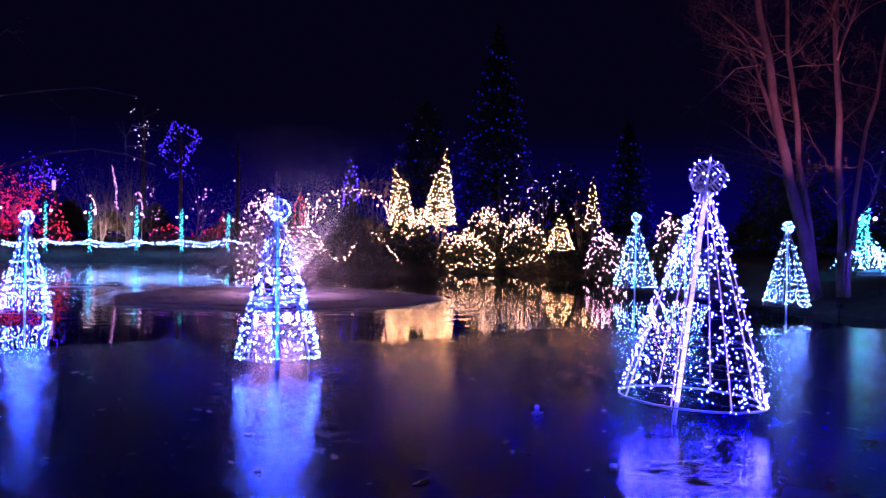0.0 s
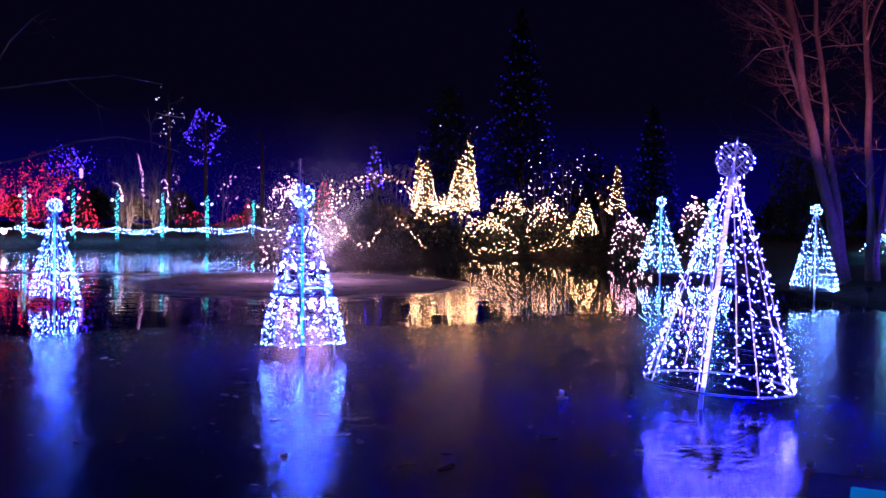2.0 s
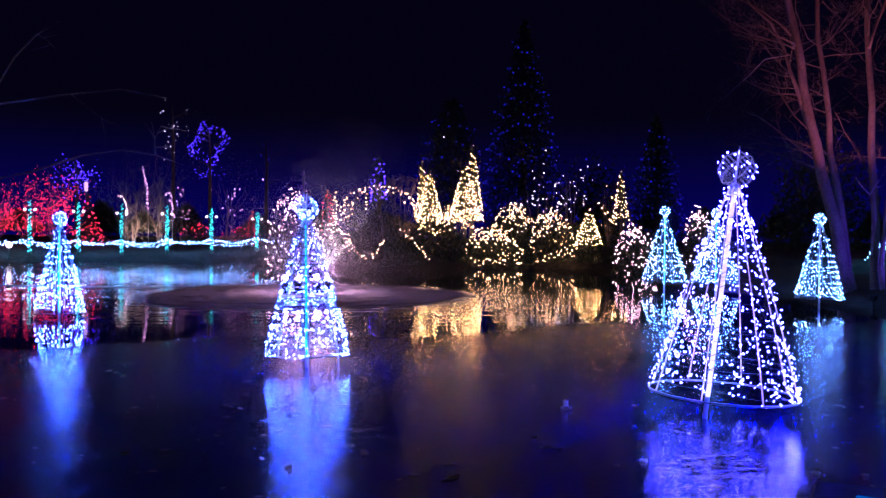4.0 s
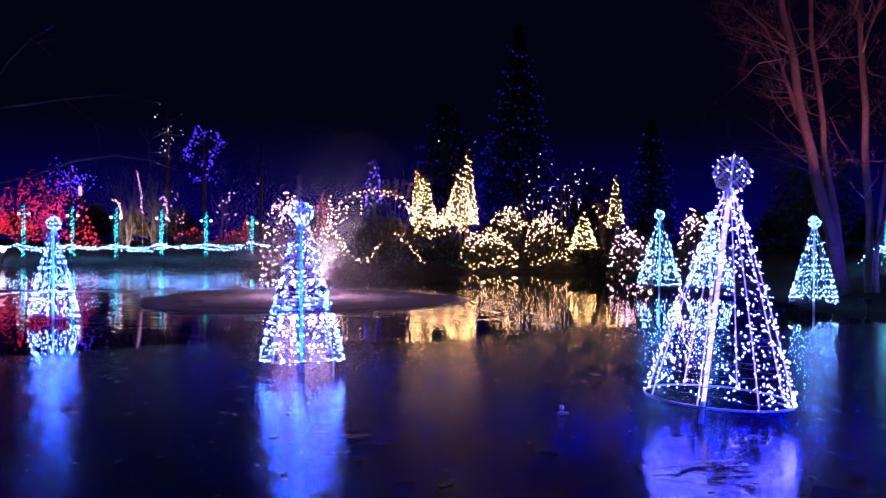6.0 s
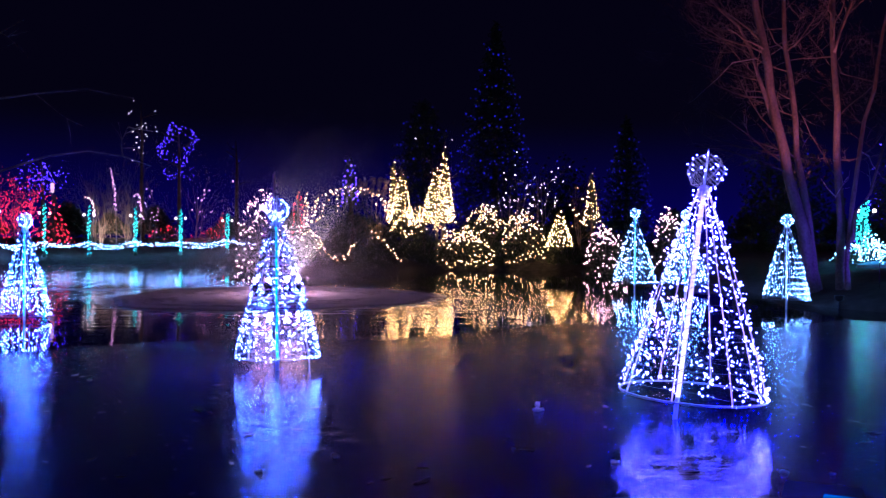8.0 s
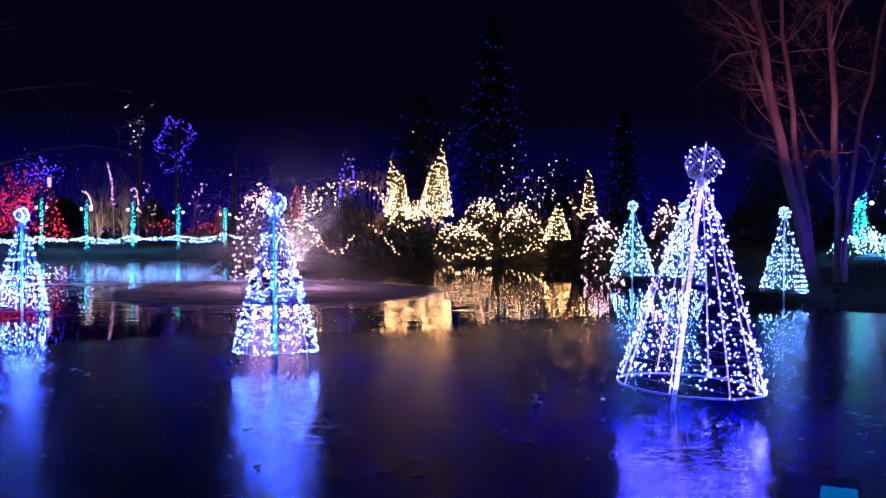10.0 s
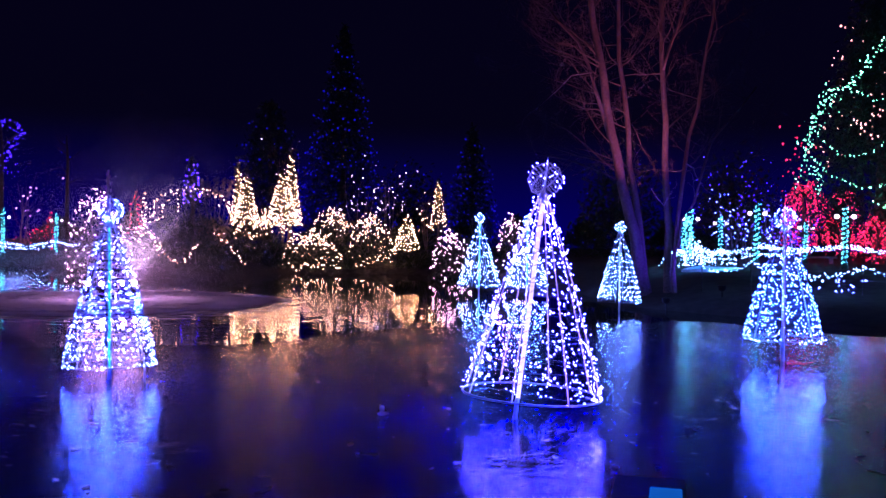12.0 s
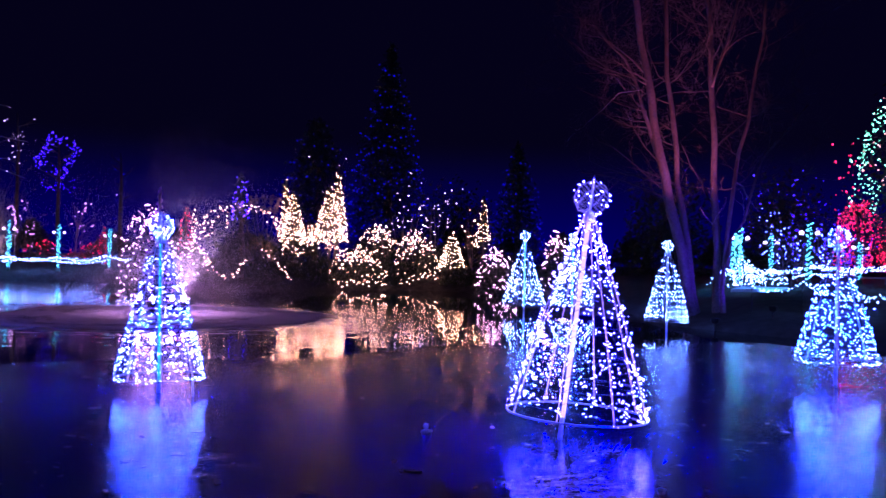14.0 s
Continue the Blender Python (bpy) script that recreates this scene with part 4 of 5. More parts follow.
def garland(a, b, drop, bulb, gap, r, seed, label="drooping white light garland between lamp posts", group="white garlands", jitter=0.05):
    rng = np.random.default_rng(seed)
    o = ((a[0] + b[0]) / 2, (a[1] + b[1]) / 2, (a[2] + b[2]) / 2)
    line = [(p[0] - o[0], p[1] - o[1], p[2] - o[2]) for p in sag(a, b, drop)]
    t = thing("light_garland", o, label, "light garland", group)
    g = Geo()
    g.tube(line, 0.012, 4)
    part("cable", g, M_CABLE, t)
    part("light_string", bulbs(along(line, gap, rng, jitter), r, rng), bulb, t, kind="stuff")
    return t


for i, (p, q) in enumerate(zip(LEFT, LEFT[1:])):
    za, zb = ground_z(p[0], p[1]), ground_z(q[0], q[1])
    garland((p[0], p[1] - 0.15, za + 1.0), (q[0], q[1] - 0.15, zb + 1.0), 0.30, B_WHITE, 0.065, 0.024, 300 + i)
    garland((p[0], p[1] - 0.2, za + 0.66), (q[0], q[1] - 0.2, zb + 0.66), -0.18 if i % 2 else 0.16, B_WHITE, 0.085, 0.022, 320 + i)
garland((-16.5, 65.9, 1.8), (-12.2, 63.5, 1.9), 0.35, B_WHITE, 0.12, 0.032, 340)

RT = "weeping tree hung all over with red lights"
RB = "broad twiggy bare tree strung thickly with red lights"
for i, (x, y, r, h, n) in enumerate(((-32.6, 66.4, 1.5, 4.6, 330), (-34.4, 65.6, 1.9, 4.1, 340), (-36.6, 64.6, 2.0, 4.2, 340), (-39.0, 63.4, 2.1, 4.0, 320), (-41.6, 62.0, 2.0, 3.9, 260))):
    planted(bare_shrub, x, y, r, h * 0.86, 401 + i, RB, B_RED, int(n * 1.7), 0.024, 9, None, "red-lit trees", 2, 0.04, "bare_tree", "tree")
planted(conifer, -30.0, 66.5, 1.25, 4.1, B_RED, 80, 0.05, 404, "small conifer with red lights", 1800, 0.15, "", 9)
planted(bare_shrub, -27.1, 67.8, 1.9, 4.6, 406, "bare golden-twigged shrub lit from below", None, 0, 0, 14, M_TAN, "golden bare shrubs", 3, 0.03)
planted(bare_shrub, -24.9, 68.6, 1.8, 4.8, 407, "bare golden-twigged shrub lit from below", None, 0, 0, 14, M_TAN, "golden bare shrubs", 3, 0.03)
planted(bare_shrub, -25.0, 73.9, 1.0, 4.6, 408, "thin bare shrub with pale lights", B_ROSE, 26, 0.05, 4, None, "pale-lit shrubs", 1, 0.03)
planted(bare_shrub, -22.0, 76.9, 0.8, 6.0, 409, "thin bare shrub with pale lights", B_ROSE, 20, 0.05, 4, None, "pale-lit shrubs", 1, 0.03)
for i, (x, y, r, h) in enumerate(((-22.6, 70.8, 1.6, 1.5), (-19.4, 71.2, 1.6, 1.4), (-30.6, 68.3, 1.5, 1.3))):
    planted(bush, x, y, r, r * 0.8, h, B_RED, 26, 0.036, 420 + i, "low dark bush with a few red lights", 1500, 0.15, "low red-lit bushes")
planted(weeping_lights, -17.9, 69.7, 0.55, 3.0, B_RED, 7, 0.4, 0.030, 425, "slim weeping shrub hung with red lights")


def globe_lamp(x, y, h, r):
    t = thing("globe_lamp", (x, y, ground_z(x, y)), "short dark post with a bright white glass globe", "path lamp")
    g = Geo()
    g.turned((0, 0, -0.2), [(0.10, 0), (0.10, 0.25), (0.05, 0.32), (0.045, h + 0.2 - r)], 12)
    part("post", g, M_POST, t)
    g = Geo()
    g.ball((0, 0, h), r, 16, 10)
    part("globe", g, B_LAMP, t, "glowing white glass globe")


globe_lamp(-31.45, 57.6, 0.95, 0.20)


def bent_strand(x, y, line, bulb, gap, r, seed, label, name="light_strand"):
    """A bent rod on the ground that carries a string of lights."""
    rng = np.random.default_rng(seed)
    z = ground_z(x, y)
    t = thing(name, (x, y, z), label, "light rod", "bent light rods")
    g = Geo()
    g.tube([(line[0][0], 0, -0.2)] + [(a, 0, b) for a, b in line], 0.02, 6)
    part("rod", g, M_STEEL, t)
    top = [(a, -0.03, b) for a, b in line if b > line[-1][1] * 0.35]
    part("light_string", bulbs(along(top, gap, rng, 0.05), r, rng), bulb, t, kind="stuff")


bent_strand(-27.9, 72.8, [(0.3, 1.0), (0.25, 3.0), (0.1, 5.0), (-0.2, 6.5)], B_ROSE, 0.13, 0.05, 431, "tall slim rod carrying rosy white lights")
bent_strand(-28.7, 70.4, [(0.1, 0.8), (0.15, 2.6), (0.1, 3.6), (-0.2, 4.1), (-0.45, 3.9)], B_PINK, 0.12, 0.055, 432, "hooked rod carrying pinkish white lights")
bent_strand(-25.4, 71.6, [(0.3, 0.8), (0.3, 2.6), (0.25, 4.0), (0.0, 4.5), (-0.25, 4.3)], B_ROSE, 0.16, 0.05, 433, "hooked rod carrying rosy white lights")


def hanging_cluster(x, y, top, size, rods, bulb, n, r, seed, label, ring=False, wide=None):
    """A tall bare tree whose crown carries the lights."""
    rng = np.random.default_rng(seed)
    z = ground_z(x, y)
    t = thing("bare_tree", (x, y, z), label, "tree", "tall bare trees on the left bank")
    g = Geo()
    g.tube([(0.3, 0, -0.3), (0.1, 0.1, top * 0.3), (0.15, 0, top * 0.65), (0, 0, top * 0.98 - z)], [0.24, 0.18, 0.12, 0.04], 8)
    part("trunk", g, M_DARK_BARK, t)
    tips = []
    for k in range(rods):
        g = Geo()
        branch_walk(g, (0.1, 0, (top - z) * (0.55 + 0.4 * k / rods)), (rng.normal(), rng.normal(), 0.4), size * 1.1, 0.05, 1, rng, tips)
        part("limb", g, M_DARK_BARK, t)
    if ring:
        a = rng.random(n) * 2 * math.pi
        q = 0.5 + 0.5 * rng.random(n) ** 0.6
        p = np.stack([size * q * np.cos(a), size * 0.6 * np.sin(a * 3), (top - z - size) + size * q * np.sin(a) * 1.05], 1)
        low = rng.normal(size=(n // 5, 3)) * np.array([0.9, 0.4, 0.3]) + np.array([0, 0, top - z - 2.5 * size])
        p = np.concatenate([p, low])
    elif wide:
        p = rng.normal(size=(n, 3)) * np.array(wide) + np.array([0, 0, top - z - 2.0 * wide[2]])
    else:
        p = rng.normal(size=(n, 3)) * np.array([size * 0.55, size * 0.4, size * 1.6]) + np.array([0, 0, top - z - 2.5 * size])
    part("light_string", bulbs(p, r, rng), bulb, t, kind="stuff")


hanging_cluster(-25.0, 81.2, 12.6, 1.85, 8, B_VIOLET, 150, 0.034, 441, "tall bare tree with a ring of violet lights", True)
hanging_cluster(-34.7, 74.3, 8.5, 1.6, 9, B_VIOLET, 170, 0.034, 444, "bare spreading tree strung with violet lights", False, (1.05, 0.8, 0.72))
hanging_cluster(-28.2, 80.2, 14.6, 1.2, 6, B_SPECK, 26, 0.042, 442, "tall bare tree with scattered faint white lights")
hanging_cluster(-20.0, 83.0, 11.6, 1.3, 6, B_BLUE, 14, 0.06, 443, "tall bare tree with a few dim blue lights")


def lantern(x, y, z0, z1):
    t = thing("lantern", (x, y, ground_z(x, y)), "pale glowing lantern on a slim dark post", "lantern")
    g = Geo()
    g.tube([(0, 0, -0.2), (0, 0, z0)], [0.05, 0.04], 8)
    part("post", g, M_POST, t)
    g = Geo()
    g.turned((0, 0, z0), [(0.10, 0), (0.14, 0.05), (0.15, z1 - z0 - 0.1), (0.07, z1 - z0)], 8)
    part("lantern_glass", g, B_LANTERN, t, "glowing pinkish glass")
    g = Geo()
    g.turned((0, 0, z1), [(0.19, 0), (0.17, 0.04), (0.04, 0.16)], 8)
    part("cap", g, M_POST, t)


lantern(-31.4, 69.2, 4.2, 5.0)


def flood(x, y, aim, energy, colour, size, label, up=0.0):
    z = ground_z(x, y) + up
    t = thing("floodlight", (x, y, z), label, "floodlight", "garden floodlights")
    g = Geo()
    g.tube([(0, 0, -0.2), (0, 0, 0.18)], [0.03, 0.03], 8)
    part("spike", g, M_BLACK, t)
    g = Geo()
    g.turned((0, 0, 0.16), [(0.06, 0), (0.11, 0.04), (0.13, 0.16), (0.14, 0.17)], 14)
    part("housing", g, M_BLACK, t)
    lamp = bpy.data.lights.new("flood_lamp", "SPOT")
    lamp.energy, lamp.color, lamp.spot_size, lamp.spot_blend, lamp.shadow_soft_size = energy, colour, radians(size), 0.8, 0.1
    ob = new("flood_lamp", lamp)
    ob.matrix_basis = look((x, y, z + 0.42), aim)


flood(-26.2, 65.2, (-26.0, 68.4, 3.0), 900, (1.0, 0.78, 0.50), 80, "small black garden floodlight with warm beam")
flood(-20.6, 69.2, (-20.8, 71.4, 2.2), 260, (1.0, 0.06, 0.10), 110, "small black garden floodlight with red beam")
flood(11.3, 24.4, (10.4, 27.0, 14.0), 2900, (1.0, 0.27, 0.24), 48, "small black garden floodlight with red beam")
flood(12.9, 24.0, (11.9, 26.8, 3.0), 320, (0.16, 0.06, 1.0), 95, "small black garden floodlight with blue beam")
flood(17.3, 31.0, (17.1, 32.7, 1.0), 420, (0.03, 0.60, 1.0), 130, "small black garden floodlight with cyan beam", 0.35)


# ---- bare trees on the right bank ----
def big_bare_tree(base, trunks, twigs, seed, label):
    rng = np.random.default_rng(seed)
    t = thing("bare_tree", base, label, "tree", "bare trees on the right bank")
    b = Vector(base)
    for y, r, line in trunks:
        g = Geo()
        n = len(line)
        loc = [Vector((x, y + 0.10 * math.sin(2.1 * i), z)) - b for i, (x, z) in enumerate(line)]
        rad = [r * (1 - 0.62 * i / (n - 1)) * (1.35 if i == 0 and line[0][1] < 0 else 1) for i in range(n)]
        g.tube(loc, rad, 10)
        trunk = part("trunk", g, M_BARK, t)
        for k in range(13):
            i = 1 + int(rng.random() * (n - 2))
            p = loc[i].lerp(loc[i + 1], rng.random())
            if p.z < 3.4:
                continue
            g = Geo()
            branch_walk(g, p, (-0.5 + rng.normal(), rng.normal() * 0.7, 0.6), 1.4 + 1.9 * rng.random(), min(0.028, rad[i] * 0.28), 3, rng, [], 0.6, 0.05)
            part("limb", g, M_LIMB, trunk)
    for y, r, pale, line in twigs:
        g = Geo()
        loc = [Vector((x, y + 0.06 * math.sin(1.7 * i), z)) - b for i, (x, z) in enumerate(line)]
        rad = [r * (1 - 0.7 * i / (len(loc) - 1)) for i in range(len(loc))]
        g.tube(loc, rad, 6)
        for k in range(1 if pale else 4):
            i = 1 + int(rng.random() * (len(loc) - 1))
            branch_walk(g, loc[i], (loc[-1] - loc[0]).normalized() + Vector(rng.normal(size=3)) * 0.6, 0.5 + 0.5 * rng.random(), rad[i] * 0.5 + 0.002, 1, rng, [], 0.5, 0.03)
        part("limb", g, M_PALE_BARK if pale else M_LIMB, t, "pale peeling limb" if pale else "")


big_bare_tree((11.75, 26.9, ground_z(11.75, 26.9)), (
    (26.9, 0.20, ((11.72, -0.2), (11.55, 0.8), (11.28, 2.23), (11.07, 3.08), (10.84, 4.0), (10.62, 4.83), (10.43, 5.65), (10.27, 6.55), (10.1, 7.43), (9.95, 8.33), (9.76, 9.25), (9.58, 10.2), (9.4, 11.5), (9.2, 13.0))),
    (27.0, 0.13, ((11.95, -0.2), (11.75, 1.0), (11.48, 2.57), (11.34, 3.62), (11.14, 4.66), (11.03, 5.7), (10.88, 7.1), (10.72, 8.15), (10.6, 10.0), (10.5, 12.0))),
    (27.0, 0.075, ((10.60, 4.9), (10.36, 5.75), (10.03, 6.58), (9.87, 7.1), (9.70, 7.8), (9.24, 8.58), (8.72, 9.1), (8.2, 9.7)))),
    ((26.9, 0.04, False, ((9.97, 8.1), (9.55, 8.55), (9.0, 8.9), (8.4, 9.3))),
     (26.9, 0.035, False, ((10.82, 4.05), (10.29, 4.3), (8.89, 4.73), (7.85, 4.85))),
     (26.9, 0.035, False, ((10.75, 4.3), (10.28, 4.65), (9.49, 5.26), (8.87, 5.69), (8.3, 5.95))),
     (27.0, 0.013, True, ((9.77, 7.62), (9.09, 7.51), (8.59, 6.99), (8.01, 6.47)))), 501, "tall bare tree with several grey trunks, lit red")
big_bare_tree((12.3, 26.3, ground_z(12.3, 26.3)), (
    (26.4, 0.135, ((12.32, -0.2), (12.28, 1.0), (12.22, 2.5), (12.17, 3.6), (12.13, 4.7), (12.06, 6.0), (12.0, 7.1), (11.95, 8.3), (11.88, 9.4), (11.82, 10.2), (11.7, 12.0))),
    (26.4, 0.06, ((11.97, 7.7), (12.2, 8.4), (12.42, 9.13), (12.71, 10.07), (13.0, 11.5))),
    (26.0, 0.075, ((12.36, -0.2), (12.3, 1.2), (12.36, 2.99), (12.61, 4.64), (12.77, 5.56), (12.99, 6.49), (13.14, 7.41), (13.32, 8.34), (13.45, 9.27), (13.55, 10.2), (13.7, 12.0))),
    (25.8, 0.05, ((12.34, 1.9), (12.45, 2.8), (12.8, 3.35), (13.08, 4.26), (13.45, 5.36), (14.03, 6.11), (14.42, 6.49), (15.0, 7.2)))),
    ((26.3, 0.02, True, ((12.2, 3.4), (12.06, 3.28), (11.76, 3.55), (11.56, 3.82))),
     (26.1, 0.02, True, ((12.6, 4.7), (12.97, 4.51), (13.04, 4.24), (13.24, 3.96))),
     (25.9, 0.022, True, ((12.80, 3.18), (12.94, 3.46), (13.09, 3.74)))), 502, "tall bare tree with slender grey trunks, lit violet")


# ---- right bank ----
RIGHT = [(18.6, 37.7, 2.6), (24.5, 45.9, 2.5), (20.2, 34.6, 2.75), (26.2, 40.2, 2.2), (20.8, 29.4, 2.4), (21.5, 24.0, 2.5)]
for i, (x, y, h) in enumerate(RIGHT):
    lamp_post(x, y, h, 220 + i, LP, "lamp posts along the right bank", 0.024, None, 120, 0.09)
for i, (a, b, d) in enumerate(((0, 2, 0.25), (2, 4, 0.35), (4, 5, 0.4), (1, 3, 0.2), (0, 1, 0.3))):
    p, q = RIGHT[a], RIGHT[b]
    za, zb = ground_z(p[0], p[1]), ground_z(q[0], q[1])
    for k, up in enumerate((0.55, 0.85) if i < 1 else (0.84, 0.92) if i < 3 else (0.6,)):
        garland((p[0], p[1], za + up), (q[0], q[1], zb + up), d if i not in (1, 2) else 0.14, B_AQUA, 0.07, 0.024, 350 + 2 * i + k, jitter=0.028)
SWAG = [(12.9, 25.3, 1.32), (14.0, 24.3, 1.48), (16.6, 22.6, 1.41), (18.0, 21.4, 1.06), (19.0, 20.2, 1.0)]
for i, (p, q, d) in enumerate(zip(SWAG, SWAG[1:], (0.2, 0.42, 0.12, 0.1))):
    for k in range(2 if i == 1 else 1):
        t = garland(p, (q[0], q[1], q[2] - 0.06 * k), d - 0.12 * k, B_AQUA, 0.07, 0.020, 380 + 2 * i + k, "drooping white light garland hung low over the grass", jitter=0.03)
        for end in ((p, q) if i == 3 else (p,)) if not k else ():
            g = Geo()
            base = Vector((end[0] - t.matrix_basis[0][3], end[1] - t.matrix_basis[1][3], 0))
            g.tube([base + Vector((0, 0, ground_z(end[0], end[1]) - 0.15 - t.matrix_basis[2][3])), base + Vector((0, 0, end[2] + 0.03 - t.matrix_basis[2][3]))], 0.012, 6)
            part("stake", g, M_BLACK, t)
for i, (x, y, rx, h, n, b) in enumerate(((17.7, 37.2, 0.75, 0.75, 120, B_AQUA), (19.2, 38.3, 0.8, 0.8, 100, B_AQUA), (20.6, 38.6, 0.8, 0.7, 90, B_AQUA))):
    planted(bush, x, y, rx, rx * 0.8, h, b, n, 0.026, 520 + i, "low bush covered with white lights", 900, 0.1, "white-lit bushes on the right bank")
planted(conifer, 18.25, 36.6, 0.42, 1.5, B_AQUA, 80, 0.030, 531, "small clipped topiary thick with white lights", 700, 0.08, "", 9, 0.1, 0.4)
planted(weeping_lights, 18.1, 37.0, 0.35, 2.4, B_GREEN, 9, 0.11, 0.035, 530, "slim topiary wound with green lights", "", "topiary")
for i, (x, y, h) in enumerate(((23.6, 43.2, 2.7), (25.2, 44.0, 3.0), (26.9, 44.5, 2.9), (27.6, 43.0, 2.4))):
    planted(bare_shrub, x, y, 1.1, h, 540 + i, "bare shrub strung with pale violet-white lights", B_VIOLET if i % 2 else B_ICE, 70, 0.028, 6, None, "violet-white shrubs", 2, 0.03)
for i, (x, y, r, h, n) in enumerate(((30.4, 47.0, 1.5, 4.9, 34), (32.6, 46.4, 1.3, 4.3, 28), (27.6, 36.6, 1.1, 2.4, 26), (29.6, 36.0, 1.3, 2.6, 26), (34.8, 45.0, 1.4, 3.8, 22))):
    planted(weeping_lights, x, y, r, h, B_RED, n, 0.12, 0.024, 550 + i, RT, "red-lit trees on the right bank")


def green_tree():
    """A broad conifer with thick strings of green looped along its boughs."""
    x, y = 28.4, 37.6
    z = ground_z(x, y)
    rng = np.random.default_rng(560)
    t = conifer(x, y, z, 4.6, 14.0, None, 0, 0, 560, "large dark conifer looped with green and amber lights", 9000, 0.32, "", 8, 1.6, 0.9)

    def local(px, py, pz):
        return (px - x, py - y, pz - z)

    bough = [local(*p) for p in ((27.2, 34.6, 12.6), (26.6, 35.1, 11.5), (26.0, 35.5, 10.4), (25.5, 35.9, 9.6), (24.8, 36.4, 9.3), (24.5, 36.6, 8.5), (24.2, 36.8, 7.7), (24.0, 36.9, 6.7), (24.3, 36.7, 6.0), (24.5, 36.6, 5.1), (24.4, 36.7, 4.6))]
    pts = [along(bough, 0.10, rng, 0.10), along(bough, 0.16, rng, 0.22), along(bough[3:8], 0.10, rng, 0.25)]
    for a, b, drop in (((24.2, 36.8, 7.7), (26.7, 35.0, 6.9), 1.0), ((24.5, 36.6, 6.0), (27.4, 34.9, 5.2), 0.7), ((25.5, 35.9, 9.6), (27.6, 34.6, 9.4), 0.6), ((24.0, 36.9, 6.7), (23.7, 37.1, 4.9), 0.0), ((26.4, 35.3, 4.2), (28.4, 34.0, 4.6), 0.5)):
        pts.append(along(sag(local(*a), local(*b), drop), 0.2, rng, 0.06))
    part("light_string", bulbs(np.concatenate(pts), 0.034, rng), B_LEAFGREEN, t, "thick looped string of green lights", "stuff")
    amber = [np.array(local(26.0, 35.4, 7.8)) + rng.normal(size=3) * np.array([0.3, 0.3, 0.4]) for _ in range(16)] + [np.array(local(26.8, 35.0, 8.6)) + rng.normal(size=3) * 0.5 for _ in range(14)]
    part("light_string", bulbs(amber, 0.045, rng), B_ORANGE, t, "amber lights among the boughs", "stuff")
    red = [np.array(local(23.7, 37.2, 6.2)) + rng.normal(size=3) * np.array([0.3, 0.3, 0.9]) for _ in range(26)]
    part("light_string", bulbs(red, 0.04, rng), B_RED, t, "small red lights", "stuff")


green_tree()
planted(conifer, 34.5, 45.5, 4.0, 20.0, B_ORANGE, 150, 0.06, 561, "tall dark conifer with a few amber lights", 7000, 0.4, "", 9, 6.0, 0.7)

def stone_bench(x, y, turn):
    t = thing("stone_bench", (x, y, ground_z(x, y)), "low grey stone bench on the grass", "bench", turn=turn)
    for name, spots in (("seat_slab", ((0.0, 0.36, 1.75, 0.42, 0.10),)), ("leg", ((-0.6, 0.12, 0.18, 0.34, 0.42), (0.6, 0.12, 0.18, 0.34, 0.42)))):
        for cx, cz, w, d, h in spots:
            bm = bmesh.new()
            bmesh.ops.create_cube(bm, size=1.0)
            bmesh.ops.scale(bm, vec=(w, d, h), verts=bm.verts)
            bmesh.ops.bevel(bm, geom=bm.edges[:], offset=0.02, segments=2, affect="EDGES")
            bmesh.ops.translate(bm, vec=(cx, 0, cz), verts=bm.verts)
            me = bpy.data.meshes.new(name)
            bm.to_mesh(me)
            bm.free()
            me.materials.append(M_STONE)
            new(name, me).parent = t


stone_bench(26.8, 40.0, -30)


def ground_lights(n, seed):
    rng = np.random.default_rng(seed)
    t = thing("light_string", (17.3, 24.5, 0), "loose string of white lights lying on the grass", "light string")
    pts = []
    for x in np.linspace(-1.6, 2.5, n):
        y = 1.2 * math.sin(x * 2.1) + rng.normal() * 0.4
        pts.append((x, y, ground_z(17.3 + x, 24.5 + y) + 0.04))
    g = Geo()
    g.tube(pts, 0.006, 3)
    part("cable", g, M_CABLE, t)
    part("light_string", bulbs(pts, 0.028, rng), B_ICE, t, kind="stuff")


ground_lights(26, 7)


def frost_patch():
    """A pale frozen slab on the bank under the cyan floodlight."""
    x, y = 17.1, 32.6
    g = Geo()
    rim = [(1.1 * (1 + 0.15 * math.sin(3 * a)) * math.cos(a), 0.9 * (1 + 0.12 * math.sin(5 * a)) * math.sin(a)) for a in np.linspace(0, 2 * math.pi, 28, endpoint=False)]
    z = [ground_z(x + a, y + b) for a, b in rim]
    n = len(rim)
    g.add([(a, b, c + 0.10) for (a, b), c in zip(rim, z)] + [(a * 1.06, b * 1.06, c - 0.1) for (a, b), c in zip(rim, z)], [list(range(n))] + [[i, i + n, (i + 1) % n + n, (i + 1) % n] for i in range(n)])
    ob = tagged(part("frozen_slab", g, M_FROST, smooth=False), "pale frozen slab of snow lying on the bank", "snow patch")
    ob.location = (x, y, 0)


frost_patch()


